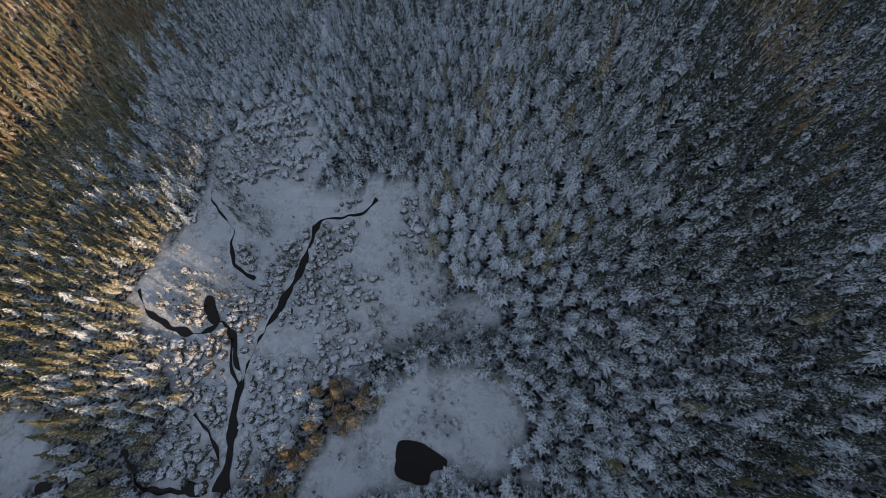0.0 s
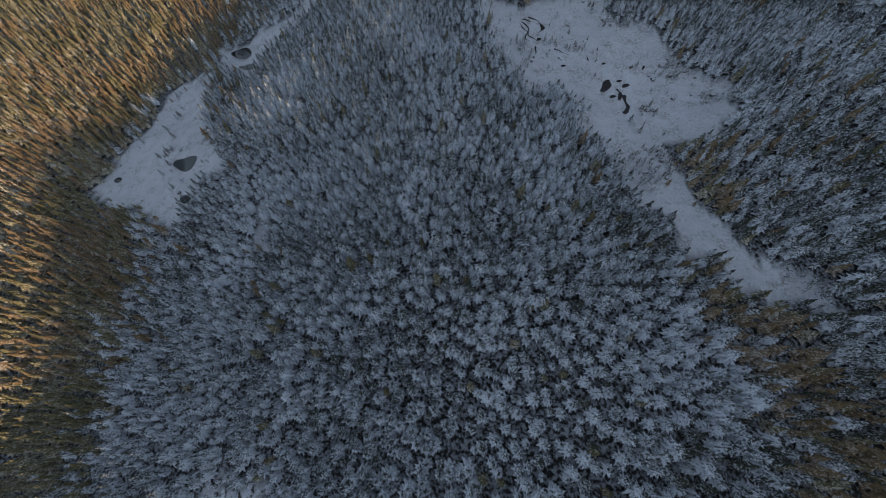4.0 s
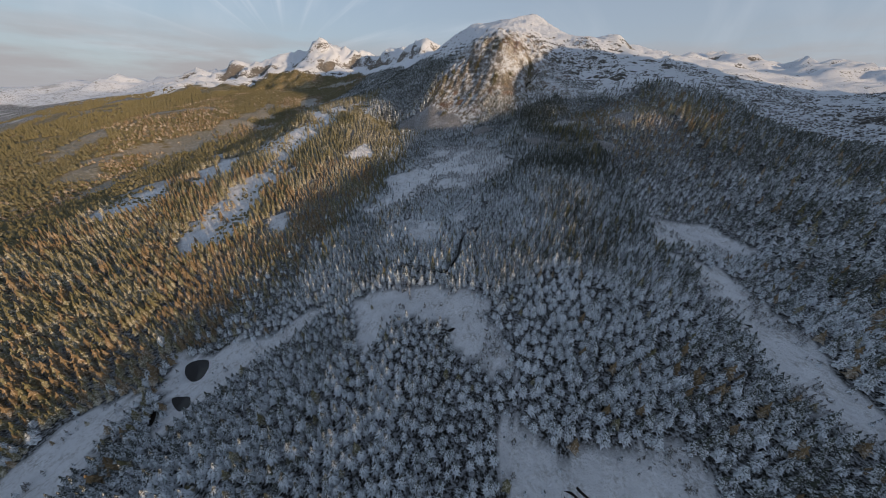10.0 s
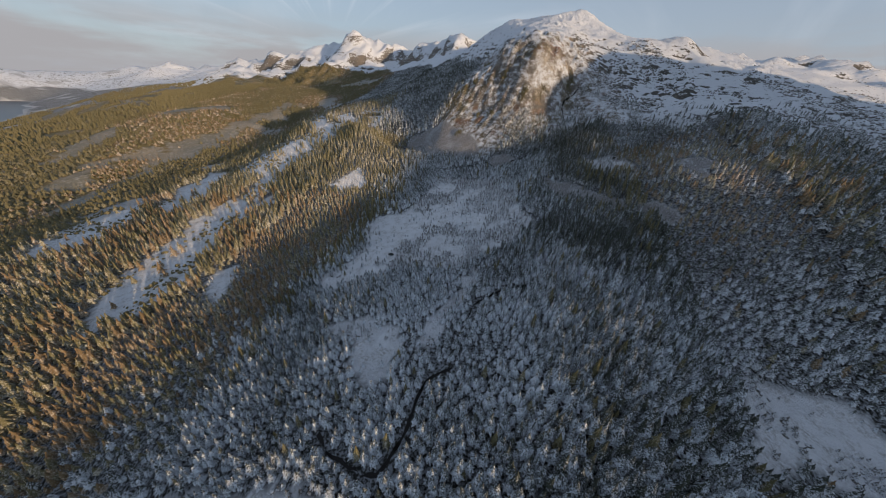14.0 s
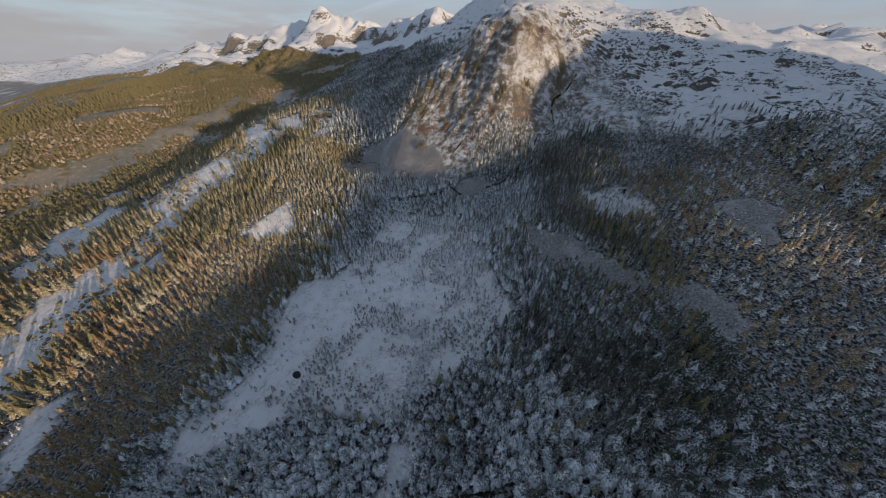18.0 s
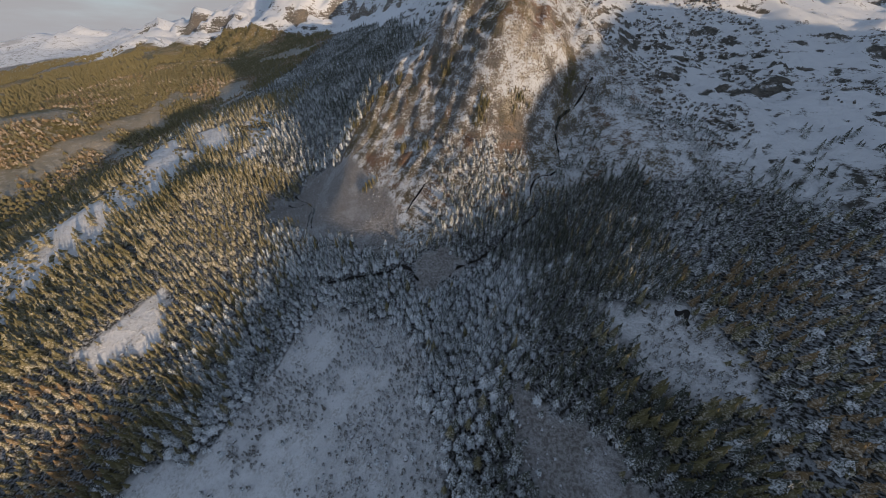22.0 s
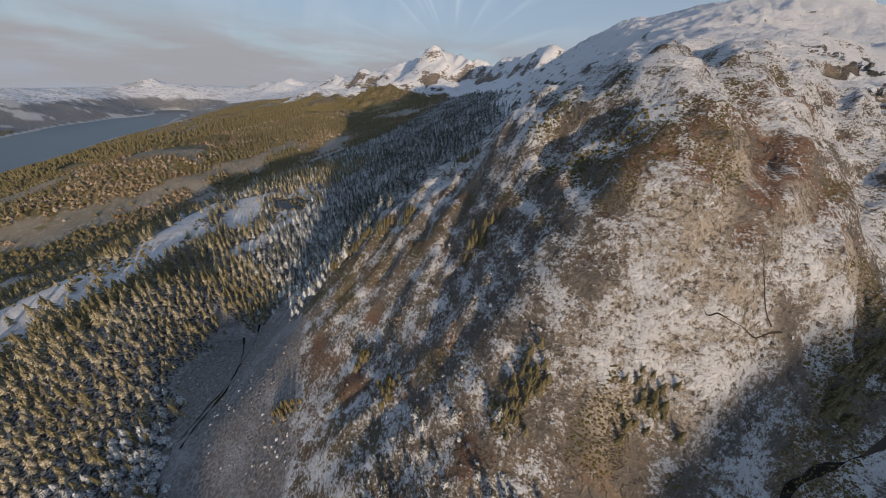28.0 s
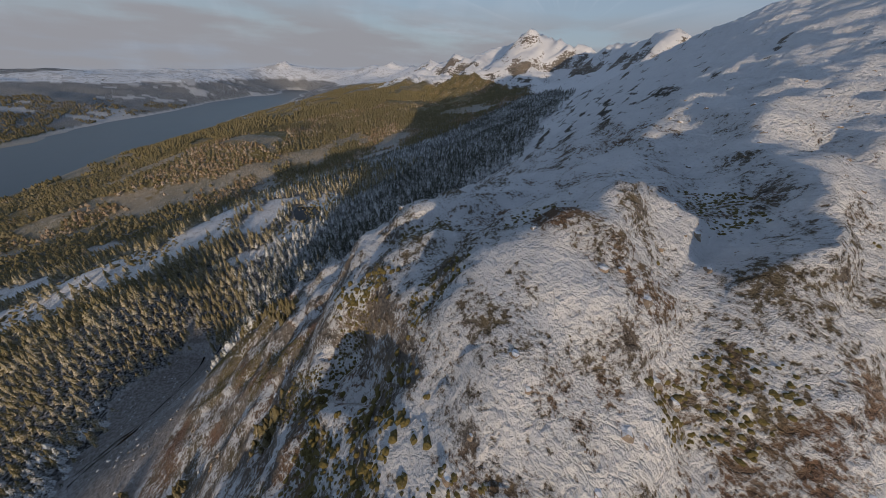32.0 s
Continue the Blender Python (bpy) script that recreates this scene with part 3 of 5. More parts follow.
THICKETS = [(88, 790, 4), (64, 800, 5), (44, 806, 5), (30, 796, 6), (16, 790, 7), (0, 780, 6), (85, 797, 5), (90, 799, 6), (95, 801, 6), (86, 831, 5), (101, 855, 6), (139, 790, 7), (137, 780, 7), (54, 793, 5), (-8, 790, 8), (2, 801, 6), (-22, 778, 6), (82, 760, 4), (100, 764, 5), (10, 742, 5), (140, 803, 6), (66, 826, 5), (94, 834, 4), (120, 856, 5), (36, 800, 4), (75, 790, 3), (128, 815, 4), (58, 765, 4), (88, 799, 4), (94, 799, 4), (101, 799, 4), (106, 801, 3), (80, 816, 3), (88, 816, 2.5), (94, 817, 2.5), (101, 820, 3), (106, 828, 4), (107, 817, 2), (109, 811, 2), (68, 808, 4), (68, 803, 4), (66, 815, 3)]
DRIFTS = [(95, 808, 6), (102, 809, 6), (88, 808, 5), (98, 814, 5), (95, 817, 10), (90, 806, 6), (100, 822, 7), (57, 819, 5), (60, 811, 5), (65, 805, 5), (124, 776, 8), (145, 786, 6), (85, 845, 10), (110, 870, 14),
          (70, 870, 14), (97, 900, 22)]


def patch_at(patches, x, y):
    """How far a place lies within any of the patches, from 0 to 1."""
    x, y = np.asarray(x, float).ravel(), np.asarray(y, float).ravel()
    ragged = 1 + 0.45 * value_noise(x, y, 7, 81) + 0.3 * value_noise(x, y, 3, 82)
    out = np.zeros(len(x))
    for px, py, reach in patches:
        out = np.maximum(out, smooth(1.35, 0.65, np.hypot(x - px, y - py) / reach * ragged))
    return out


def inside(poly, x, y):
    """Which places lie inside a closed outline."""
    hit = np.zeros(len(x), bool)
    for (x0, y0), (x1, y1) in zip(poly, poly[1:] + poly[:1]):
        cross = (y0 > y) != (y1 > y)
        hit ^= cross & (x < (x1 - x0) * (y - y0) / ((y1 - y0) or 1e-9) + x0)
    return hit


def cover(x, y):
    """For each place: 0 forest, 1 open bog, 2 bog with bushes, 3 mountain, 4 water's edge or beach, 5 frosted heath."""
    x, y = np.asarray(x, float).ravel(), np.asarray(y, float).ravel()
    wx = x + 5 * value_noise(x, y, 17, 41) + 2.5 * value_noise(x, y, 6, 43)
    wy = y + 5 * value_noise(x, y, 17, 42) + 2.5 * value_noise(x, y, 6, 44)
    kind = np.zeros(len(x), int)
    kind[inside(MOUNTAIN, wx + 6 * value_noise(x, y, 40, 45), wy + 10 * value_noise(x, y, 40, 46))] = 3
    for name, poly in sorted(CLEARINGS.items(), key=lambda item: item[0] not in SPARSE):
        kind[inside(poly, wx, wy)] = 5 if name in HEATH else 2 if name in SPARSE else 1
    # narrow mires among the woods of the western plain
    mire = value_noise(x + 0.6 * y, y - 0.5 * x, 120, 51) + 0.6 * value_noise(x * 0.7 + y * 0.5, 1.6 * (y * 0.8 - x * 0.6), 55, 52)
    kind[(kind == 0) & (x < -330) & (mire > 0.72)] = 2
    strips = value_noise(x + 0.2 * y, 0.24 * y, 36, 53) + 0.45 * value_noise(x, y, 22, 54)
    kind[(kind == 0) & (x < -140) & (x > -700) & (y > 540) & (y < 1100) & (strips > 0.52)] = 2
    kind[base_height(x, y) < SEA + 3] = 4
    return kind


def by_creek(x, y, reach):
    """Which places lie within reach of a creek."""
    hit = np.zeros(len(x), bool)
    for _, course in CREEKS.values():
        for (x0, y0), (x1, y1) in zip(course, course[1:]):
            q = np.clip(((x - x0) * (x1 - x0) + (y - y0) * (y1 - y0)) / ((x1 - x0) ** 2 + (y1 - y0) ** 2), 0, 1)
            hit |= np.hypot(x - x0 - q * (x1 - x0), y - y0 - q * (y1 - y0)) < reach
    return hit


def on_pool(x, y):
    """Which places lie on open water or at its very edge."""
    hit = np.zeros(len(x), bool)
    for outline in POOLS.values():
        mx, my = np.mean(outline, axis=0)
        hit |= inside([(mx + 1.25 * (a - mx), my + 1.25 * (b - my)) for a, b in outline], x, y)
    return hit


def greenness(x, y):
    """The share of green or tan trees, with little snow and warm sun in their colour: few along the shaded valley, most
    on the western plain and the sunny slopes.
    """
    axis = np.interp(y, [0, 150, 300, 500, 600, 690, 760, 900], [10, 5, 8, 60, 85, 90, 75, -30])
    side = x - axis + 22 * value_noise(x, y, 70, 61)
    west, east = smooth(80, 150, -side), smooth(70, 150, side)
    # knoll, bank and brow: low sun on the crowns put into tree colour
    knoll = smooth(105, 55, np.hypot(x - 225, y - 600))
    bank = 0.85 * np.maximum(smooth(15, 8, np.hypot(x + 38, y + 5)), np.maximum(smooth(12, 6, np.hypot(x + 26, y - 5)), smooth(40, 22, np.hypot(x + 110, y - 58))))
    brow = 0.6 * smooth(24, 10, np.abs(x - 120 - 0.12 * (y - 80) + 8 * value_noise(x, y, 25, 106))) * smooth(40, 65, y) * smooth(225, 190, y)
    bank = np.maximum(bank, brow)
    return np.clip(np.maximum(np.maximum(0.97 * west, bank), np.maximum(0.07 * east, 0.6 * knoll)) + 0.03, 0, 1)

# ---- materials ----
def material(name):
    m = bpy.data.materials.new(name)
    m.use_nodes = True
    m.node_tree.nodes.clear()
    return m, m.node_tree.nodes.new, m.node_tree.links.new


def finish(n, link, colour, rough, normal=None, specular=0.3):
    bsdf = n("ShaderNodeBsdfPrincipled")
    bsdf.inputs["Specular IOR Level"].default_value = specular
    for value, key in ((colour, "Base Color"), (rough, "Roughness")):
        if isinstance(value, (int, float, tuple)):
            bsdf.inputs[key].default_value = value
        else:
            link(value, bsdf.inputs[key])
    if normal is not None:
        link(normal, bsdf.inputs["Normal"])
    link(bsdf.outputs["BSDF"], n("ShaderNodeOutputMaterial").inputs["Surface"])
    return bsdf


def noise_node(n, link, coord, scale, detail=5.0, rough=0.55, distort=0.0):
    t = n("ShaderNodeTexNoise")
    t.inputs["Scale"].default_value, t.inputs["Detail"].default_value = scale, detail
    t.inputs["Roughness"].default_value, t.inputs["Distortion"].default_value = rough, distort
    link(coord, t.inputs["Vector"])
    return t.outputs["Fac"]


def ramp(n, link, value, lo, hi, to_lo=0.0, to_hi=1.0, smoothly=True):
    r = n("ShaderNodeMapRange")
    r.interpolation_type = "SMOOTHSTEP" if smoothly else "LINEAR"
    for key, v in (("From Min", lo), ("From Max", hi), ("To Min", to_lo), ("To Max", to_hi)):
        r.inputs[key].default_value = v
    link(value, r.inputs["Value"])
    return r.outputs["Result"]


def maths(n, link, op, a, b):
    q = n("ShaderNodeMath")
    q.operation = op
    for i, v in enumerate((a, b)):
        if isinstance(v, (int, float)):
            q.inputs[i].default_value = v
        else:
            link(v, q.inputs[i])
    return q.outputs["Value"]


def mix(n, link, fac, a, b):
    q = n("ShaderNodeMix")
    q.data_type = "RGBA"
    for key, v in (("Factor", fac), ("A", a), ("B", b)):
        if isinstance(v, tuple):
            q.inputs[key].default_value = (*v, 1) if len(v) == 3 else v
        elif isinstance(v, (int, float)):
            q.inputs[key].default_value = v
        else:
            link(v, q.inputs[key])
    return q.outputs["Result"]


def bump(n, link, height, strength, distance):
    b = n("ShaderNodeBump")
    b.inputs["Strength"].default_value, b.inputs["Distance"].default_value = strength, distance
    link(height, b.inputs["Height"])
    return b.outputs["Normal"]


def ground_material():
    """Snow over heath and forest floor; on the mountain, rock and dead bracken show where it is steep."""
    m, n, link = material("snowy_ground")
    pos = n("ShaderNodeNewGeometry")
    p = pos.outputs["Position"]
    sep = n("ShaderNodeSeparateXYZ")
    link(pos.outputs["Normal"], sep.inputs["Vector"])
    up = sep.outputs["Z"]
    fine, mid, wide = noise_node(n, link, p, 0.9, 6, 0.65), noise_node(n, link, p, 0.16, 6, 0.6), noise_node(n, link, p, 0.022, 5, 0.55)
    attr = n("ShaderNodeAttribute")
    attr.attribute_name = "rocky"
    rocky_here = attr.outputs["Fac"]
    floor = n("ShaderNodeAttribute")
    floor.attribute_name = "wooded"
    # open bog: snow with heath and frozen grass coming through
    heath = maths(n, link, "MULTIPLY", ramp(n, link, mid, 0.4, 0.68), ramp(n, link, fine, 0.4, 0.62))
    snow = mix(n, link, wide, (0.72, 0.73, 0.76), (0.88, 0.89, 0.92))
    bog = mix(n, link, maths(n, link, "MULTIPLY", heath, 0.65), snow, (0.22, 0.19, 0.15))
    # under the trees: litter and snow, darkened for the shade between crowns
    shaded_litter = mix(n, link, ramp(n, link, fine, 0.42, 0.6), (0.03, 0.028, 0.023), (0.42, 0.44, 0.47))
    low = mix(n, link, floor.outputs["Fac"], bog, shaded_litter)
    # moor between the woods of the western plain: dead grass and heather with thin snow
    moor = n("ShaderNodeAttribute")
    moor.attribute_name = "moor"
    grass = mix(n, link, ramp(n, link, wide, 0.42, 0.6), (0.15, 0.125, 0.052), (0.25, 0.19, 0.095))
    grass = mix(n, link, maths(n, link, "MULTIPLY", ramp(n, link, mid, 0.5, 0.66), 0.5), grass, (0.5, 0.47, 0.42))
    low = mix(n, link, moor.outputs["Fac"], low, grass)
    # mountain: heath and bracken dusted with snow, rock where it is steep, deep snow on the tops
    def held(key):
        q = n("ShaderNodeAttribute")
        q.attribute_name = key
        return q.outputs["Fac"]

    tiny = noise_node(n, link, p, 2.2, 5, 0.72)
    patch = noise_node(n, link, p, 0.05, 6, 0.6, 0.4)
    place = n("ShaderNodeSeparateXYZ")
    link(p, place.inputs["Vector"])
    rust = mix(n, link, tiny, (0.1, 0.06, 0.04), (0.34, 0.21, 0.145))
    olive = mix(n, link, tiny, (0.07, 0.06, 0.038), (0.25, 0.205, 0.135))
    rusty = maths(n, link, "MAXIMUM", ramp(n, link, patch, 0.47, 0.6, 0.0, 0.7), held("rust"))
    heath_cover = mix(n, link, rusty, olive, rust)
    grey = mix(n, link, fine, (0.07, 0.065, 0.06), (0.27, 0.245, 0.22))
    tan = mix(n, link, fine, (0.13, 0.095, 0.065), (0.42, 0.35, 0.27))
    rock = mix(n, link, ramp(n, link, mid, 0.4, 0.6), grey, tan)
    pale = mix(n, link, fine, (0.34, 0.29, 0.23), (0.66, 0.6, 0.52))
    # crooked joints that split the rock
    seam = noise_node(n, link, p, 0.11, 6, 0.6, 0.8)
    joint = ramp(n, link, maths(n, link, "ABSOLUTE", maths(n, link, "SUBTRACT", seam, 0.5), 0), 0.003, 0.014, 1.0, 0.0)
    slab = held("slab")
    steep = ramp(n, link, maths(n, link, "ADD", up, maths(n, link, "MULTIPLY", maths(n, link, "SUBTRACT", mid, 0.5), 0.6)), 0.56, 0.74, 1.0, 0.0)
    steep = maths(n, link, "MAXIMUM", steep, ramp(n, link, place.outputs["Z"], 262, 300))
    rock = mix(n, link, ramp(n, link, place.outputs["Z"], 275, 320), rock, grey)
    moss = mix(n, link, fine, (0.035, 0.036, 0.03), (0.13, 0.125, 0.11))
    heath_cover = mix(n, link, held("dusted"), mix(n, link, ramp(n, link, mid, 0.42, 0.58), moss, grey), heath_cover)
    bare = mix(n, link, steep, heath_cover, rock)
    bare = mix(n, link, maths(n, link, "MULTIPLY", slab, ramp(n, link, fine, 0.36, 0.52)), bare, pale)
    bare = mix(n, link, maths(n, link, "MULTIPLY", joint, 0.75), bare, (0.05, 0.04, 0.03))
    tops = ramp(n, link, place.outputs["Z"], 270, 350)
    high_up = maths(n, link, "ADD", ramp(n, link, place.outputs["Z"], 120, 330, -0.06, 0.1, False), maths(n, link, "MULTIPLY", tops, 0.3))
    crags = maths(n, link, "MULTIPLY", tops, ramp(n, link, up, 0.5, 0.8, -0.2, 0.12))
    lean = maths(n, link, "ADD", ramp(n, link, up, 0.42, 0.95, -0.14, 0.06, False), crags)
    def blend(parts):
        total = None
        for value, weight in parts:
            term = maths(n, link, "MULTIPLY", value, weight)
            total = term if total is None else maths(n, link, "ADD", total, term)
        return total

    # a fine dusting on the near face; broad drifts and dark bands on the rest
    near = maths(n, link, "SUBTRACT", blend(((tiny, 0.9), (fine, 0.85), (patch, 0.7), (mid, 0.95))), 0.045)
    broad = blend(((tiny, 0.25), (fine, 0.55), (patch, 1.35), (mid, 1.15)))
    broad = maths(n, link, "ADD", broad, ramp(n, link, up, 0.66, 0.93, -0.26, 0.22))
    lay = n("ShaderNodeMapping")
    lay.inputs["Scale"].default_value, lay.inputs["Rotation"].default_value = (0.016, 0.03, 0.2), (0.12, 0.1, 0.3)
    link(p, lay.inputs["Vector"])
    strata = noise_node(n, link, lay.outputs["Vector"], 1.0, 6, 0.7, 0.9)
    broad = maths(n, link, "ADD", broad, maths(n, link, "MULTIPLY", maths(n, link, "SUBTRACT", strata, 0.49), 1.1))
    broad = maths(n, link, "SUBTRACT", broad, ramp(n, link, place.outputs["Z"], 160, 250, 0.1, 0.0))
    dusted = held("dusted")
    hold = maths(n, link, "ADD", maths(n, link, "MULTIPLY", near, dusted), maths(n, link, "MULTIPLY", broad, maths(n, link, "SUBTRACT", 1.0, dusted)))
    hold = maths(n, link, "ADD", hold, maths(n, link, "ADD", high_up, lean))
    hold = maths(n, link, "ADD", hold, maths(n, link, "MULTIPLY", slab, 0.12))
    hold = maths(n, link, "ADD", hold, maths(n, link, "MULTIPLY", held("drift"), 0.1))
    hold = maths(n, link, "SUBTRACT", hold, maths(n, link, "MULTIPLY", rusty, 0.2))
    hold = maths(n, link, "SUBTRACT", hold, maths(n, link, "MULTIPLY", held("thicket"), 0.07))
    covered = ramp(n, link, hold, 1.5, 1.69)
    # frosted heath and fine scree at the mountain's foot
    frost = mix(n, link, ramp(n, link, fine, 0.38, 0.62), (0.2, 0.185, 0.175), (0.4, 0.39, 0.39))
    frost = mix(n, link, maths(n, link, "MULTIPLY", ramp(n, link, patch, 0.5, 0.66), ramp(n, link, tiny, 0.42, 0.6)), frost, (0.55, 0.56, 0.6))
    low = mix(n, link, held("heath"), low, frost)
    high = mix(n, link, covered, bare, mix(n, link, mid, (0.68, 0.71, 0.76), (0.84, 0.86, 0.9)))
    colour = mix(n, link, rocky_here, low, high)
    relief = maths(n, link, "ADD", maths(n, link, "MULTIPLY", mid, 1.3), maths(n, link, "MULTIPLY", fine, 1.3))
    relief = maths(n, link, "ADD", relief, maths(n, link, "MULTIPLY", maths(n, link, "SUBTRACT", covered, joint), 0.15))
    # creased, broken rock and drifts at a few metres' size
    folds = noise_node(n, link, p, 0.3, 4, 0.6, 0.5)
    crease = maths(n, link, "ABSOLUTE", maths(n, link, "SUBTRACT", folds, 0.5), 0)
    relief = maths(n, link, "SUBTRACT", relief, maths(n, link, "MULTIPLY", maths(n, link, "MULTIPLY", crease, rocky_here), 1.6))
    relief = maths(n, link, "ADD", relief, maths(n, link, "MULTIPLY", maths(n, link, "MULTIPLY", tiny, rocky_here), 0.2))
    depth = bump(n, link, relief, 0.9, 1.6)
    finish(n, link, colour, 0.75, depth, 0.25)
    return m


def rock_material():
    """Bare outcrop: grey and tan stone, lichen, snow on the flat tops."""
    m, n, link = material("outcrop_rock")
    geo = n("ShaderNodeNewGeometry")
    p = geo.outputs["Position"]
    fine, mid = noise_node(n, link, p, 1.8, 6, 0.7), noise_node(n, link, p, 0.3, 5, 0.6)
    stone = mix(n, link, ramp(n, link, mid, 0.4, 0.6), mix(n, link, fine, (0.07, 0.065, 0.06), (0.26, 0.24, 0.22)), mix(n, link, fine, (0.14, 0.1, 0.065), (0.4, 0.33, 0.25)))
    sep = n("ShaderNodeSeparateXYZ")
    link(geo.outputs["Normal"], sep.inputs["Vector"])
    lie = maths(n, link, "ADD", sep.outputs["Z"], maths(n, link, "MULTIPLY", maths(n, link, "SUBTRACT", fine, 0.5), 1.2))
    colour = mix(n, link, ramp(n, link, lie, 0.6, 0.78), stone, (0.74, 0.77, 0.82))
    finish(n, link, colour, 0.85, bump(n, link, fine, 0.7, 0.3), 0.25)
    return m


def needle_material(name, dark, light, snow, amount):
    """Conifer boughs: needles with snow lying on what faces up, varied from tree to tree."""
    m, n, link = material(name)
    geo = n("ShaderNodeNewGeometry")
    p = geo.outputs["Position"]
    fine = noise_node(n, link, p, 1.9, 4, 0.75)
    wide = noise_node(n, link, p, 0.03, 3, 0.5)
    each = geo.outputs["Random Per Island"]
    green = mix(n, link, fine, dark, light)
    green = mix(n, link, ramp(n, link, each, 0.0, 1.0, 0.0, 0.45), green, tuple(0.55 * (a + b) for a, b in zip(dark, light)))
    sep = n("ShaderNodeSeparateXYZ")
    link(geo.outputs["Normal"], sep.inputs["Vector"])
    lie = maths(n, link, "ADD", maths(n, link, "MULTIPLY", sep.outputs["Z"], 0.35), fine)
    lie = maths(n, link, "ADD", lie, maths(n, link, "MULTIPLY", maths(n, link, "SUBTRACT", each, 0.5), 0.06))
    lie = maths(n, link, "ADD", lie, maths(n, link, "MULTIPLY", maths(n, link, "SUBTRACT", wide, 0.5), 0.25))
    covered = ramp(n, link, lie, 1.04 - amount, 1.21 - amount)
    colour = mix(n, link, covered, green, snow)
    finish(n, link, colour, 0.7, bump(n, link, fine, 0.8, 0.35), 0.2)
    return m


def bark_material():
    m, n, link = material("spruce_bark")
    geo = n("ShaderNodeNewGeometry")
    f = noise_node(n, link, geo.outputs["Position"], 6, 5, 0.6)
    finish(n, link, mix(n, link, f, (0.06, 0.045, 0.035), (0.17, 0.14, 0.12)), 0.9, bump(n, link, f, 0.6, 0.05))
    return m


def water_material(name, colour, rough, shine=0.5):
    m, n, link = material(name)
    geo = n("ShaderNodeNewGeometry")
    f = noise_node(n, link, geo.outputs["Position"], 0.25, 5, 0.6)
    g = noise_node(n, link, geo.outputs["Position"], 0.012, 3, 0.5)
    finish(n, link, mix(n, link, g, colour, tuple(1.5 * c for c in colour)), rough, bump(n, link, f, 0.06, 0.3), shine)
    return m


GROUND = ground_material()
SNOWY = needle_material("snow_laden_boughs", (0.014, 0.019, 0.016), (0.085, 0.095, 0.085), (0.74, 0.78, 0.83), 0.45)
# GREEN and SUNNY: warm low sunlight is put into needle and snow colours
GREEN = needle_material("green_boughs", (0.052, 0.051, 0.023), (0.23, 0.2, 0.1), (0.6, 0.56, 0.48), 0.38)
SUNNY = needle_material("sunlit_olive_boughs", (0.068, 0.064, 0.032), (0.21, 0.178, 0.09), (0.42, 0.37, 0.28), 0.3)
FROST = needle_material("frosted_bushes", (0.05, 0.045, 0.036), (0.17, 0.155, 0.135), (0.66, 0.68, 0.72), 0.43)
# DARK: darker copy of the snow-laden boughs, shade put into the colour
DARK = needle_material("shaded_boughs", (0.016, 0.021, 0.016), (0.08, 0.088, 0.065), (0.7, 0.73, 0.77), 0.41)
# GLOOM: darkest copy, a little less snow and deeper shade in its colour
GLOOM = needle_material("deep_shade_boughs", (0.018, 0.022, 0.015), (0.085, 0.088, 0.062), (0.68, 0.71, 0.74), 0.385)
# tan copy of the boughs, the orange of low sun in its colour
SUNLIT_TAN = needle_material("sunlit_tan_boughs", (0.075, 0.055, 0.03), (0.31, 0.21, 0.11), (0.58, 0.52, 0.45), 0.36)
SCRUB = needle_material("dwarf_pine_scrub", (0.045, 0.041, 0.014), (0.19, 0.155, 0.055), (0.62, 0.63, 0.64), 0.15)
ROCK = rock_material()
CRACK = water_material("dark_rock_crack", (0.03, 0.025, 0.02), 0.8, 0.2)
BARK = bark_material()
POOL = water_material("dark_bog_water", (0.009, 0.007, 0.006), 0.12, 0.2)
FJORD = water_material("fjord_water", (0.02, 0.035, 0.05), 0.32)

# ---- ground: one sheet from the creek basin to the far ranges ----
def grid_lines(spans):
    """Lines of a grid; each span is (from, to, step at its start, step at its end)."""
    out = [spans[0][0]]
    for a, b, s0, s1 in spans:
        while out[-1] < b - 0.3 * min(s0, s1):
            q = (out[-1] - a) / (b - a)
            out.append(min(b, out[-1] + s0 + (s1 - s0) * q))
    return np.array(out)


GX = grid_lines([(-4700, -1000, 70, 22), (-1000, -260, 20, 6), (-260, -20, 3.6, 2.2), (-20, 160, 1.5, 1.5), (160, 330, 2, 4), (330, 700, 4, 14), (700, 1900, 16, 70)])
GY = grid_lines([(-1200, -120, 60, 10), (-120, 720, 4.4, 3.4), (720, 755, 2.2, 1.6), (755, 870, 1.5, 1.5), (870, 1010, 1.7, 3.4), (1010, 1400, 4, 8), (1400, 2700, 9, 30), (2700, 3300, 40, 60)])
HX, HY = np.meshgrid(GX, GY, indexing="ij")
HZ = terrain(HX, HY)


def ground_at(x, y):
    """The height of the ground sheet itself."""
    x, y = np.asarray(x, float), np.asarray(y, float)
    i = np.clip(np.searchsorted(GX, x) - 1, 0, len(GX) - 2)
    j = np.clip(np.searchsorted(GY, y) - 1, 0, len(GY) - 2)
    u, v = (x - GX[i]) / (GX[i + 1] - GX[i]), (y - GY[j]) / (GY[j + 1] - GY[j])
    return (HZ[i, j] * (1 - u) + HZ[i + 1, j] * u) * (1 - v) + (HZ[i, j + 1] * (1 - u) + HZ[i + 1, j + 1] * u) * v


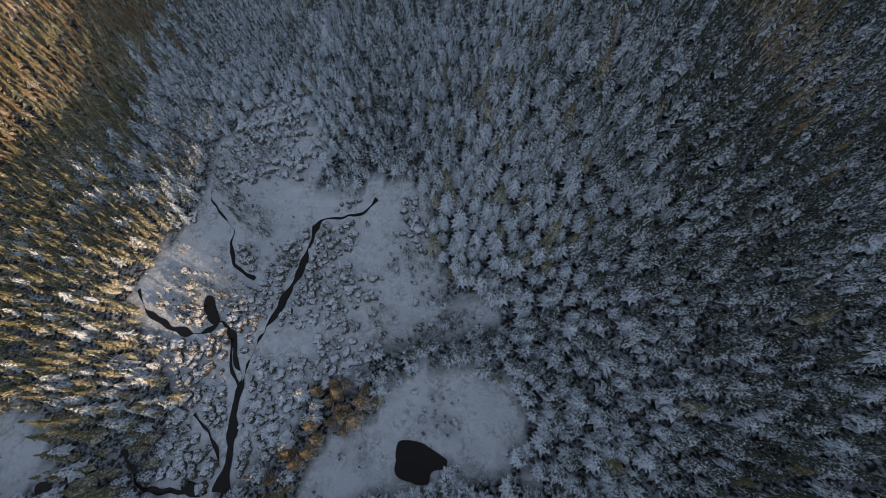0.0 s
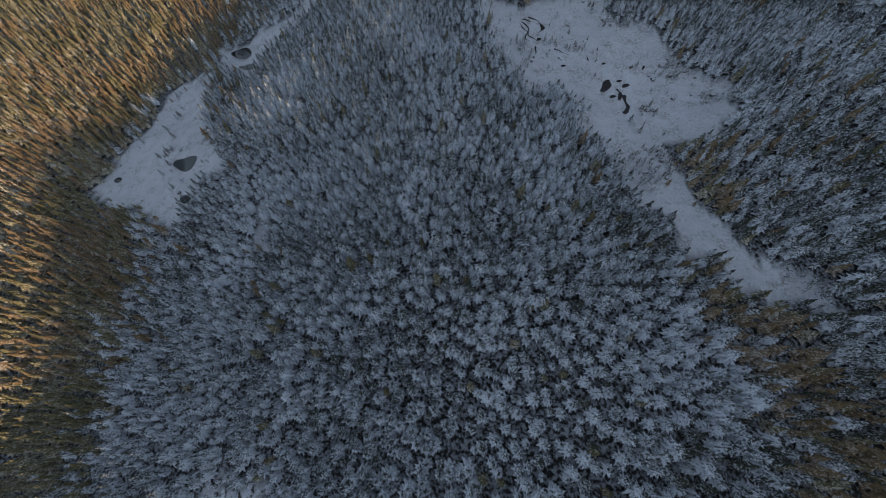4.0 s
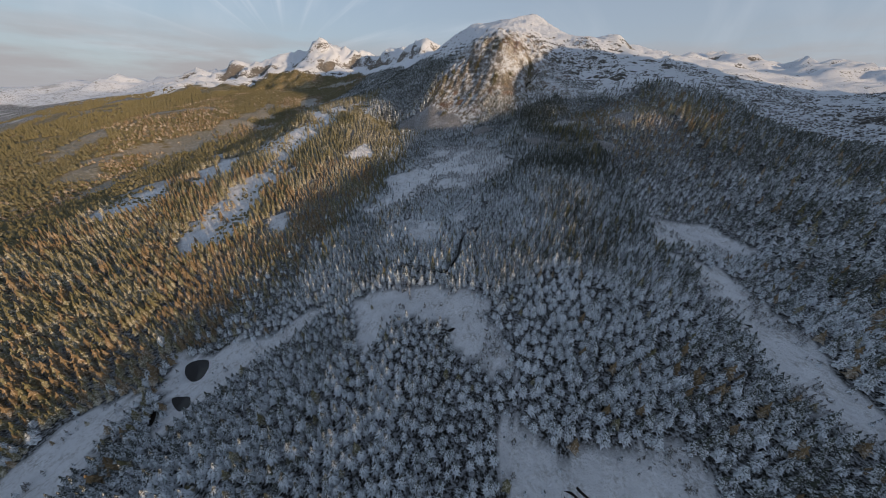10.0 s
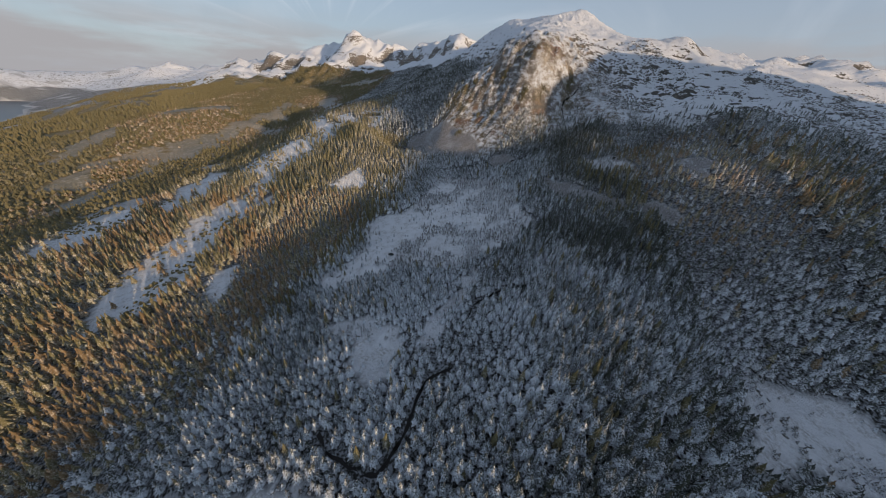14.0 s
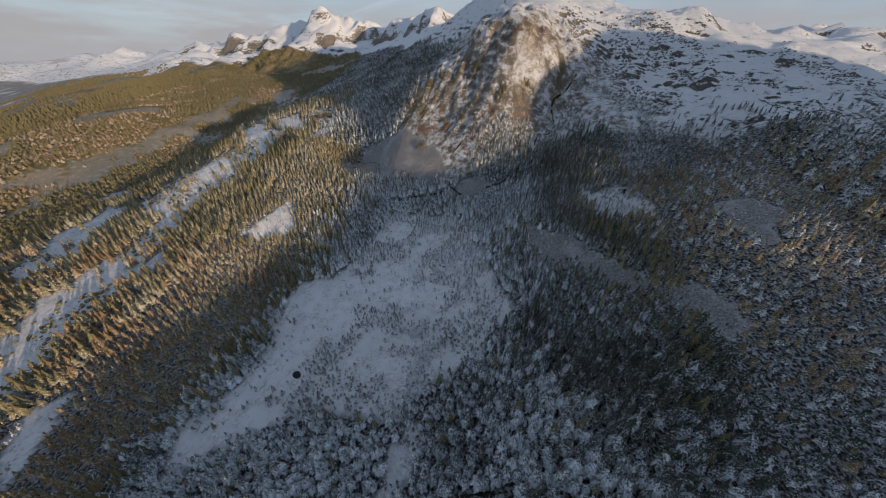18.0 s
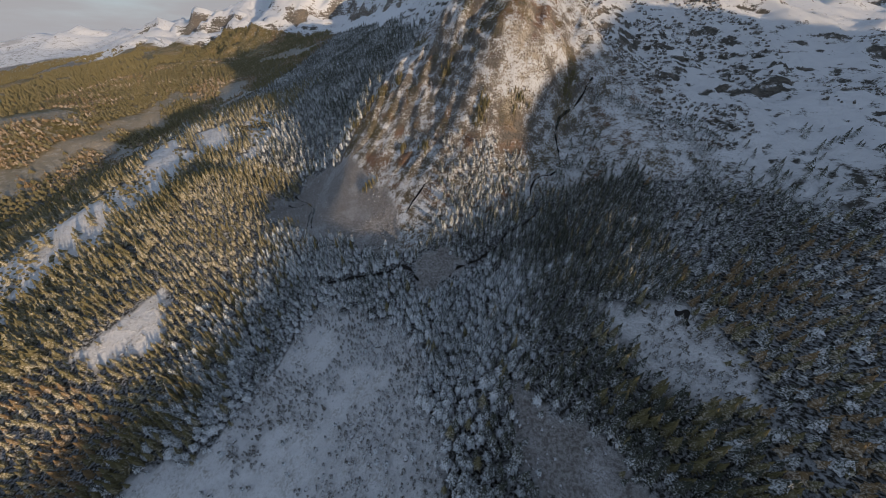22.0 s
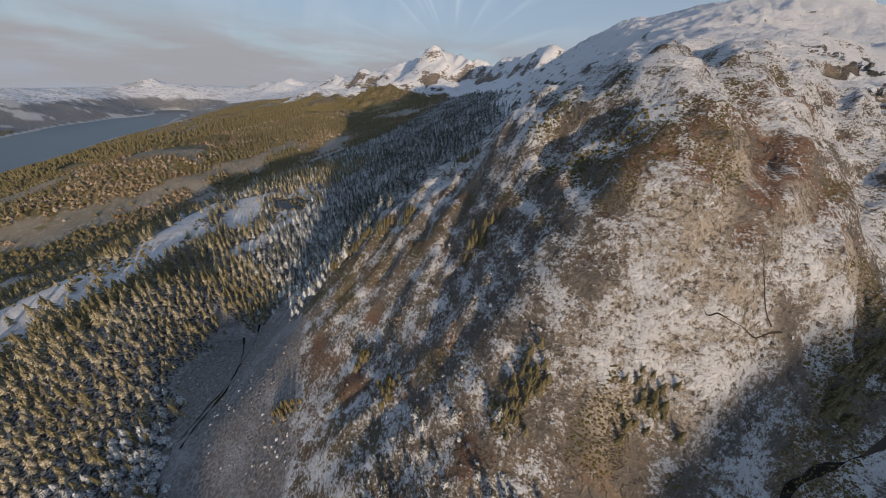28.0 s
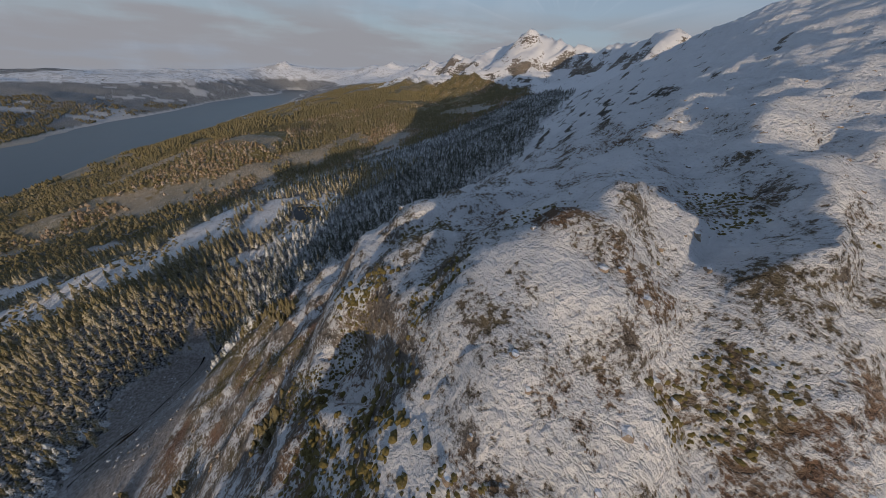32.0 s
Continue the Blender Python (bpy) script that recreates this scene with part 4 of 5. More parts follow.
def mesh_of(name, verts, faces, mats, slots=None, flat=True):
    """A mesh from arrays of places and of faces that all have the same number of corners."""
    me = bpy.data.meshes.new(name)
    verts, faces = np.ascontiguousarray(verts, np.float32), np.ascontiguousarray(faces, np.int32)
    me.vertices.add(len(verts))
    me.vertices.foreach_set("co", verts.ravel())
    k = faces.shape[1]
    me.loops.add(faces.size)
    me.loops.foreach_set("vertex_index", faces.ravel())
    me.polygons.add(len(faces))
    me.polygons.foreach_set("loop_start", np.arange(0, faces.size, k, dtype=np.int32))
    for m in mats:
        me.materials.append(m)
    if slots is not None:
        me.polygons.foreach_set("material_index", np.ascontiguousarray(slots, np.int32))
    me.polygons.foreach_set("use_smooth", np.full(len(faces), not flat))
    me.update(calc_edges=True)
    return me


def add_value(me, name, values):
    me.attributes.new(name, "FLOAT", "POINT").data.foreach_set("value", np.ascontiguousarray(values, np.float32).ravel())


nx, ny = HX.shape
idx = np.arange(nx * ny).reshape(nx, ny)
quads = np.stack([idx[:-1, :-1], idx[1:, :-1], idx[1:, 1:], idx[:-1, 1:]], -1).reshape(-1, 4)
ground_mesh = mesh_of("ground", np.stack([HX, HY, HZ], -1).reshape(-1, 3), quads, [GROUND], flat=False)
ground_kind = cover(HX, HY)
add_value(ground_mesh, "rocky", (ground_kind == 3) | ((ground_kind == 0) & (HX.ravel() < -1500) & (HZ.ravel() > np.interp(-HX.ravel(), [1500, 2300, 2700], [130, 110, 50]))))
for key, patches in (("slab", SLABS), ("rust", RUST), ("drift", DRIFTS), ("thicket", THICKETS)):
    add_value(ground_mesh, key, patch_at(patches, HX, HY))
add_value(ground_mesh, "heath", ground_kind == 5)
add_value(ground_mesh, "dusted", smooth(170, 120, np.hypot(HX - 70, HY - 770)))
add_value(ground_mesh, "moor", smooth(300, 480, -HX.ravel()) * smooth(1900, 1300, -HX.ravel()) * (ground_kind != 3) * np.where(ground_kind == 0, 1.0, 0.75))
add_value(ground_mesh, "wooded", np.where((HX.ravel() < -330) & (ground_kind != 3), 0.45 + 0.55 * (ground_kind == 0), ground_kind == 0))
tagged(new("ground", ground_mesh), "snow-covered bog, forest floor and rocky mountain slopes", "ground", kind="structure")

fjord_mesh = mesh_of("water", [(-4800, -1300, SEA), (-500, -1300, SEA), (-500, 3300, SEA), (-4800, 3300, SEA)], [(0, 1, 2, 3)], [FJORD])
tagged(new("water", fjord_mesh), "calm grey-blue fjord between low wooded shores", "water", kind="structure")

# ---- trees ----
def conifer(tiers, points, height, width, rng, base=0.1, lean=0.0, notch=0.7):
    """Drooping star-shaped tiers of boughs, one above another: places and triangles."""
    verts, faces = [], []
    for k in range(tiers):
        q = k / max(1, tiers - 1) if tiers > 1 else 0.0
        z0 = height * (base + (0.82 - base) * q)
        rad = width * 0.5 * (1 - 0.78 * q ** 1.5)
        top = height if k == tiers - 1 else z0 + height * (1 - base) / tiers * 1.15
        s = len(verts)
        dx, dy = lean * q * rng.uniform(-1, 1), lean * q * rng.uniform(-1, 1)
        verts.append((dx, dy, top))
        turn = rng.uniform(0, 6.28)
        for i in range(points * 2):
            a = turn + math.pi * i / points + rng.uniform(-0.1, 0.1)
            r = rad * (rng.uniform(0.78, 1.2) if i % 2 == 0 else notch * rng.uniform(0.88, 1.14))
            drop = height / tiers * (0.22 * rng.uniform(0.5, 1.3) if i % 2 == 0 else -0.16)
            verts.append((dx + r * math.cos(a), dy + r * math.sin(a), z0 - drop))
        for i in range(points * 2):
            faces.append((s, s + 1 + i, s + 1 + (i + 1) % (points * 2)))
    return np.array(verts, float), np.array(faces, int)


def bush(lobes, points, height, width, rng):
    """A low round shrub of a few overlapping leafy clumps."""
    verts, faces = [], []
    for k in range(lobes):
        a, d = rng.uniform(0, 6.28), width * 0.28 * rng.uniform(0.2, 1) * (k > 0)
        cx, cy, r, h = d * math.cos(a), d * math.sin(a), width * rng.uniform(0.26, 0.4), height * rng.uniform(0.65, 1)
        s = len(verts)
        verts.append((cx, cy, h))
        turn = rng.uniform(0, 6.28)
        for ring, (rr, zz) in enumerate(((0.72, 0.72), (1.0, 0.1))):
            for i in range(points):
                b = turn + 6.283 * (i + 0.5 * ring) / points
                q = r * rr * rng.uniform(0.75, 1.2)
                verts.append((cx + q * math.cos(b), cy + q * math.sin(b), h * zz * rng.uniform(0.8, 1.1)))
        for i in range(points):
            j = (i + 1) % points
            faces += [(s, s + 1 + i, s + 1 + j), (s + 1 + i, s + 1 + points + i, s + 1 + j), (s + 1 + j, s + 1 + points + i, s + 1 + points + j)]
    return np.array(verts, float), np.array(faces, int)


def grow(name, x, y, size, shapes, mat, label, category, rng):
    """Many plants in one mesh, each turned and sized on its own."""
    pick = rng.integers(0, len(shapes), len(x))
    z = ground_at(x, y) - 0.25
    turn = rng.uniform(0, 6.283, len(x))
    vs, fs, base = [], [], 0
    for k, (v, f) in enumerate(shapes):
        m = np.where(pick == k)[0]
        if not len(m):
            continue
        c, s = np.cos(turn[m])[:, None], np.sin(turn[m])[:, None]
        wide = (size[m] * rng.uniform(0.85, 1.15, len(m)))[:, None]
        px = x[m][:, None] + wide * (v[:, 0] * c - v[:, 1] * s)
        py = y[m][:, None] + wide * (v[:, 0] * s + v[:, 1] * c)
        pz = z[m][:, None] + size[m][:, None] * v[:, 2]
        vs.append(np.stack([px, py, pz], -1).reshape(-1, 3))
        fs.append((f[None] + (base + np.arange(len(m)) * len(v))[:, None, None]).reshape(-1, 3))
        base += len(m) * len(v)
    me = mesh_of(name, np.concatenate(vs), np.concatenate(fs), [mat])
    return tagged(new(name, me), label, category, kind="stuff")


def scatter(x0, x1, y0, y1, step, rng, jitter=0.42):
    gx, gy = np.meshgrid(np.arange(x0, x1, step), np.arange(y0, y1, step * 0.87))
    gx = gx + (np.arange(gx.shape[0]) % 2)[:, None] * step / 2
    gx, gy = gx.ravel(), gy.ravel()
    return gx + rng.uniform(-jitter, jitter, len(gx)) * step, gy + rng.uniform(-jitter, jitter, len(gx)) * step


rng = np.random.default_rng(7)
TALL, WIDE = 9.2, 4.7
close_shapes = [conifer(6, 8, TALL * 1.02, WIDE * 1.3, rng, lean=0.25, notch=0.54) for _ in range(10)]
near_shapes = [conifer(5, 6, TALL, WIDE * 1.14, rng, lean=0.25, notch=0.6) for _ in range(8)]
lean_shapes = [conifer(5, 6, TALL * 1.12, WIDE * 0.98, rng, lean=0.25, notch=0.55) for _ in range(8)]
mid_shapes = [conifer(4, 4, TALL, WIDE * 1.25, rng, lean=0.3, notch=0.6) for _ in range(6)]
far_shapes = [conifer(2, 4, TALL * 0.8, WIDE * 1.6, rng, notch=0.65) for _ in range(6)]
remote_shapes = [conifer(1, 3, TALL * 0.75, WIDE * 1.8, rng, notch=0.75) for _ in range(6)]
bush_shapes = [bush(2, 5, 1.6, 2.5, rng) for _ in range(6)]
mat_shapes = [bush(1, 6, 0.7, 1.6, rng) for _ in range(6)]
STAND = (6, 66, 36, 98)  # the stretch of wood that is built tree by tree


def stocked(x, y, kinds, thin=1.0):
    """Where a tree or bush stands, and how large it grows."""
    k = cover(x, y)
    stray = cover(x + rng.normal(0, 2.6, len(x)), y + rng.normal(0, 2.6, len(x)))
    luck = rng.uniform(0, 1, len(x))
    clump = 0.5 + 0.5 * value_noise(x, y, 26, 71)
    keep = np.zeros(len(x), bool)
    if "forest" in kinds:
        keep |= (stray == 0) & (k != 4) & (luck < thin * (0.9 + 0.1 * clump))
        keep |= ((k == 1) | (k == 2)) & (luck < 0.03 + 0.1 * smooth(0.6, 0.9, clump))
    if "bog" in kinds:
        tuft = 0.5 + 0.42 * value_noise(x + 0.5 * y, y - 0.3 * x, 21, 74) + 0.25 * value_noise(x, y, 7, 75) + 0.1 * smooth(330, 400, y) + 0.07 * smooth(480, 520, y)
        keep |= (k == 2) & (luck < 0.8 * smooth(0.53, 0.68, tuft) + 0.02)
        keep |= (k == 1) & (luck < 0.85 * smooth(0.72, 0.9, tuft) + 0.015)
    return keep & ~by_creek(x, y, 2.4) & ~on_pool(x, y), k


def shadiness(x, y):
    """The share of darker snow-dusted trees, shade put into their colour: most on the eastern slopes and hollows."""
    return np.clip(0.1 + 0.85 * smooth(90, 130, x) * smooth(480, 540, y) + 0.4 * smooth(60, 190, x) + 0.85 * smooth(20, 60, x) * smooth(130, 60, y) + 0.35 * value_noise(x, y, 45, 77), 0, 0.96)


corridor = lambda x, y: np.abs(x - np.interp(y, [-100, 150, 300, 500, 680, 900], [0, 30, 40, 60, 70, 60])) < 190
in_dale = lambda x, y: (x > -55) & (x < 175) & (y > 375 + 9 * np.sin(x / 13)) & (y < 735)
in_stand = lambda x, y: (x > STAND[0]) & (x < STAND[1]) & (y > STAND[2]) & (y < STAND[3])

x, y = scatter(-190, 260, -70, 800, 3.55, rng)
keep, k = stocked(x, y, ("forest",))
keep &= corridor(x, y) & ~in_stand(x, y) & ~in_dale(x, y)
x, y = x[keep], y[keep]
size = rng.uniform(0.6, 1.12, len(x)) * np.interp(y, [260, 400], [1.0, 0.75]) * (0.9 + 0.2 * value_noise(x, y, 60, 72)) * np.where(k[keep] == 0, 1.0, rng.uniform(0.25, 0.65, len(x)))
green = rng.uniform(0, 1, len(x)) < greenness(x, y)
# dark copies carry the shade of the eastern side in their colour
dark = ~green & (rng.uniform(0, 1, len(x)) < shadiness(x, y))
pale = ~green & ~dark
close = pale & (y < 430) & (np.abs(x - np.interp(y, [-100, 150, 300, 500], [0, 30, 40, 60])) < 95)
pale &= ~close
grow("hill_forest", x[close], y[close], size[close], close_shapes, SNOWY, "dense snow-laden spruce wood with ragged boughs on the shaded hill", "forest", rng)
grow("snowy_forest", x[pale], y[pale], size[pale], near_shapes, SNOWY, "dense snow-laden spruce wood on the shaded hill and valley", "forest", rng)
# swaps some dark trees for the darkest copy, which holds painted shade
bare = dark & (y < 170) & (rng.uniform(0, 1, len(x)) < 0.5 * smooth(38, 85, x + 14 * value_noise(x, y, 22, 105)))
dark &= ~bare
grow("deep_shade_forest", x[bare], y[bare], size[bare], lean_shapes, GLOOM, "dark green spruces with less snow, deeper shade put into their colour", "forest", rng)
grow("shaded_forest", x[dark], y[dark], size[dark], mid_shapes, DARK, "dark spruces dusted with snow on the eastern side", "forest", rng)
# tan boughs give these places a painted sunlit tint
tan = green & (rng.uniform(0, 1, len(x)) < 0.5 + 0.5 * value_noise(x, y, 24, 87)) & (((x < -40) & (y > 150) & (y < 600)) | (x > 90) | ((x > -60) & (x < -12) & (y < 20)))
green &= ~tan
grow("tan_forest", x[tan], y[tan], size[tan] * 0.95, mid_shapes, SUNLIT_TAN, "conifers with little snow, warm low sun put into their tan colour", "forest", rng)
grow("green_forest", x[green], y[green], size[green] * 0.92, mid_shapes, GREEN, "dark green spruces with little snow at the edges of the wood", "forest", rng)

# smaller, closer trees on the floor of the upper valley
x, y = scatter(-60, 180, 360, 740, 2.9, rng)
keep, k = stocked(x, y, ("forest",))
keep &= in_dale(x, y)
x, y = x[keep], y[keep]
size = rng.uniform(0.5, 0.92, len(x)) * (0.95 + 0.2 * value_noise(x, y, 40, 72)) * np.where(k[keep] == 0, 1.0, 0.6)
green = rng.uniform(0, 1, len(x)) < 0.8 * greenness(x, y)
size = size * (1 + 0.3 * smooth(80, 110, x))
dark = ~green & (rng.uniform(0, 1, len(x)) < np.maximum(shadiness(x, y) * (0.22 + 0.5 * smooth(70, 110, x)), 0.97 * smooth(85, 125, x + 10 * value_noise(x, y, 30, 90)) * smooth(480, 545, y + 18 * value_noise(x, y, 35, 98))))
# near the mountain's foot, dark boughs stand in for missing shade
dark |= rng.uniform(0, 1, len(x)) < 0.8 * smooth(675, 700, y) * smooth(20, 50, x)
green &= ~dark
pale = ~green & ~dark
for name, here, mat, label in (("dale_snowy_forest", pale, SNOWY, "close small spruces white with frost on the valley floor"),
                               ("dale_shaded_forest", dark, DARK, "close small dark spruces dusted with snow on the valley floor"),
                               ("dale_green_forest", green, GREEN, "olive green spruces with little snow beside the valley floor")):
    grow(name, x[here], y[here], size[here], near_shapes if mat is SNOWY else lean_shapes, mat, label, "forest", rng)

x, y = scatter(-330, 420, -60, 900, 4.5, rng)
keep, k = stocked(x, y, ("forest",))
keep &= ~corridor(x, y) & ((y < 800) | (x > 25))
x, y = x[keep], y[keep]
size = rng.uniform(0.7, 1.2, len(x))
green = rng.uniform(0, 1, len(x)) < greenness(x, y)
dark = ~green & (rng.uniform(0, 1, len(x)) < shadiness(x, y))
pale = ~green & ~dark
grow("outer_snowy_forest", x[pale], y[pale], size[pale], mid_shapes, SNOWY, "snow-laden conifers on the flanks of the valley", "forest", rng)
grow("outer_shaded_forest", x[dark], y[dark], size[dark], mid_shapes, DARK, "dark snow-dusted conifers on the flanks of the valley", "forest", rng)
# tan boughs tint the flanks as low sun would
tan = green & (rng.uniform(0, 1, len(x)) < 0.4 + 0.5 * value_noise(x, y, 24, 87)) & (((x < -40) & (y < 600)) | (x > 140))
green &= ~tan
grow("outer_tan_forest", x[tan], y[tan], size[tan], mid_shapes, SUNLIT_TAN, "tan and rusty conifers in low sunlight on the flanks", "forest", rng)
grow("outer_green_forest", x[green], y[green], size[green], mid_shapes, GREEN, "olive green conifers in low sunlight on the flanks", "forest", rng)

x, y = scatter(-2300, -330, 60, 1900, 6.4, rng)
keep, k = stocked(x, y, ("forest",))
keep &= value_noise(x, y, 150, 78) + 0.7 * value_noise(x, y, 55, 79) > np.interp(-x, [330, 900], [-1.3, -0.3])
keep &= rng.uniform(0, 1, len(x)) < np.interp(-x, [330, 800, 2300], [0.98, 0.5, 0.2])
x, y = x[keep], y[keep]
size = rng.uniform(0.8, 1.25, len(x))
green = rng.uniform(0, 1, len(x)) < 0.9
remote = x < -800
# tan against olive also carries cloud shade over the plain
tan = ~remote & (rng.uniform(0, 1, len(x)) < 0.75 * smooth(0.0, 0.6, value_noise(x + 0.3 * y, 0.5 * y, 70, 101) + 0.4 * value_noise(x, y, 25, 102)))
grow("tan_plain_forest", x[tan], y[tan], size[tan] * 0.9, far_shapes, SUNLIT_TAN, "tan and rusty conifers among the woods of the plain", "forest", rng)
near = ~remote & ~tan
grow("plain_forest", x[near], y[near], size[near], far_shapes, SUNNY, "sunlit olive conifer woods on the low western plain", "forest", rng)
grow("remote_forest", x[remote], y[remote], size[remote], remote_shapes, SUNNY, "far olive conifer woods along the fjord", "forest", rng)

x, y = scatter(-330, 25, 795, 1500, 5.2, rng)
keep, k = stocked(x, y, ("forest",))
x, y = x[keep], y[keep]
# olive west of the shadow edge: low sun put into tree colour
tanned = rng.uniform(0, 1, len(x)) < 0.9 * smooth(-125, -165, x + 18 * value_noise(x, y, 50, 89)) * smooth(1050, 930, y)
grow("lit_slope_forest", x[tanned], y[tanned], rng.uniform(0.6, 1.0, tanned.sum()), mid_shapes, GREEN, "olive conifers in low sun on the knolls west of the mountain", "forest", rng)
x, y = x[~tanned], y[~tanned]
# few white trees beside the mountain: dark boughs replace shade it lacks
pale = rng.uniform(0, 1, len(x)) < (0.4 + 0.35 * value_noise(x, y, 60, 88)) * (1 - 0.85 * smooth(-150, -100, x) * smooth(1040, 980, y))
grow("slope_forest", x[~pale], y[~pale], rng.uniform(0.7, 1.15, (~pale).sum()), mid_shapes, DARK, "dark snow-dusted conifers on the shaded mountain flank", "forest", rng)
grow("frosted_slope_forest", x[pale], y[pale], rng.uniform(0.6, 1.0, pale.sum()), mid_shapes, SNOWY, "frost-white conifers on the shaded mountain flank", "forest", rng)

x, y = scatter(420, 780, -150, 560, 8.5, rng)
keep, k = stocked(x, y, ("forest",))
x, y = x[keep], y[keep]
grow("ridge_forest", x, y, rng.uniform(0.6, 1.0, len(x)), far_shapes, DARK, "dark snow-dusted conifers on the eastern ridge", "forest", rng)

# bushes on the bogs
x, y = scatter(-150, 240, -40, 720, 1.9, rng)
keep, k = stocked(x, y, ("bog",))
x, y = x[keep], y[keep]
small = rng.uniform(0, 1, len(x)) < 0.65
grow("bog_spruces", x[small], y[small], 0.2 + 0.26 * rng.uniform(0, 1, small.sum()) ** 1.5, mid_shapes, FROST, "stunted frosted spruces in loose clumps on the snowy bog", "forest", rng)
x, y = x[~small], y[~small]
grow("bog_bushes", x, y, 0.25 + 0.9 * rng.uniform(0, 1, len(x)) ** 2, bush_shapes, FROST, "frosted dwarf birch and pine bushes on the snowy bog", "bushes", rng)

x, y = scatter(-95, 12, -10, 112, 2.3, rng)
keep = (cover(x, y) == 2) & ~by_creek(x, y, 2.0) & ~on_pool(x, y) & (rng.uniform(0, 1, len(x)) < smooth(-0.25, 0.15, value_noise(x, y, 24, 99) + 0.6 * value_noise(x, y, 9, 100)))
grow("birch_thickets", x[keep], y[keep], rng.uniform(0.8, 1.7, keep.sum()), bush_shapes, FROST, "frosted birch thickets between the creeks of the bog", "bushes", rng)

x, y = scatter(-420, -150, 380, 960, 3.6, rng)
k = cover(x, y)
keep = ((k == 1) | (k == 2)) & (rng.uniform(0, 1, len(x)) < 0.75 * smooth(0.3, 0.75, 0.5 + 0.6 * value_noise(x, y, 30, 85) + 0.3 * value_noise(x, y, 11, 86)))
x, y = x[keep], y[keep]
grow("mire_bushes", x, y, rng.uniform(0.5, 1.8, len(x)), bush_shapes, SUNNY, "olive bushes and stunted pines on the western mires", "bushes", rng)

# scrub and stunted trees on the eastern slopes
x, y = scatter(150, 620, 420, 1000, 4.6, rng)
z = ground_at(x, y)
keep = (cover(x, y) == 3) & (rng.uniform(0, 1, len(x)) < 0.9 * smooth(0.25, 0.5, value_noise(x + 0.4 * y, 0.6 * y, 60, 73) + 0.5 * value_noise(x, y, 24, 74) + 0.3 * value_noise(x, y, 11, 76) + 0.6 * smooth(215, 150, z)))
x, y = x[keep], y[keep]
grow("east_scrub", x, y, rng.uniform(0.7, 1.9, len(x)), bush_shapes, FROST, "frosted scrub and stunted conifers on the eastern slopes", "forest", rng)


def part(name, verts, faces, mat, parent, label=""):
    """One mesh as a part of a thing."""
    ob = new(name, mesh_of(name, verts, faces, [mat]))
    ob.parent = parent
    return tagged(ob, label)


def trunk_mesh(height, radius, sides=7):
    rows = [(0.0, 1.25), (0.06, 1.0), (0.5, 0.62), (1.0, 0.06)]
    verts = [(radius * w * math.cos(6.283 * i / sides), radius * w * math.sin(6.283 * i / sides), height * q) for q, w in rows for i in range(sides)]
    faces = [(r * sides + i, r * sides + (i + 1) % sides, (r + 1) * sides + (i + 1) % sides, (r + 1) * sides + i) for r in range(3) for i in range(sides)]
    return np.array(verts), np.array(faces)


def spruce(mat, label, rng):
    """A single spruce: trunk, skirt of lower boughs, crown and leader."""
    tree = tagged(new("spruce"), label, "tree", "spruces of the hillside stand")
    part("trunk", *trunk_mesh(TALL * 0.95, 0.16), BARK, tree)
    v, f = conifer(7, 8, TALL * 1.02, WIDE * 1.26, rng, lean=0.2, notch=0.54)
    part("crown", v, f, mat, tree)
    v, f = conifer(2, 9, TALL * 0.3, WIDE * 1.06, rng, base=0.25)
    part("skirt", v, f, mat, tree)
    return tree


makers = [spruce(SNOWY, "snow-laden spruce standing close among others", rng) for _ in range(4)]
makers += [spruce(DARK, "dark spruce dusted with snow standing close among others", rng) for _ in range(2)]
makers += [spruce(GREEN, "darker green spruce with little snow on its boughs", rng) for _ in range(2)]
x, y = scatter(*STAND, 3.6, rng)
keep, k = stocked(x, y, ("forest",))
x, y = x[keep], y[keep]
z = ground_at(x, y) - 0.2
placed = 0
for i in range(len(x)):
    # more dark copies eastward, where the stand is shaded by colour
    kind = 6 + i % 2 if rng.uniform() < 0.09 else 4 + i % 2 if rng.uniform() < 0.75 * smooth(28, 56, x[i]) else int(rng.integers(0, 6))
    m = pose(x[i], y[i], z[i], 0, 0, rng.uniform(0, 360)) @ Matrix.Scale(rng.uniform(0.62, 1.12), 4)
    if placed < 8:
        makers[placed].matrix_basis = m
    else:
        copy_thing(makers[kind], Matrix.Identity(4)).matrix_basis = m
    placed += 1

# ---- pools and creeks on the bogs ----
def curved(points, closed, parts):
    """A smooth line through a few points."""
    p = np.array(points, float)
    m, out = len(p), []
    for i in range(m if closed else m - 1):
        a, b = p[i], p[(i + 1) % m]
        before = p[(i - 1) % m] if closed or i else a
        after = p[(i + 2) % m] if closed or i + 2 < m else b
        for q in np.arange(parts) / parts:
            out.append(0.5 * (2 * a + (b - before) * q + (2 * before - 5 * a + 4 * b - after) * q * q + (3 * a - before - 3 * b + after) * q ** 3))
    if not closed:
        out.append(p[-1])
    return np.array(out)


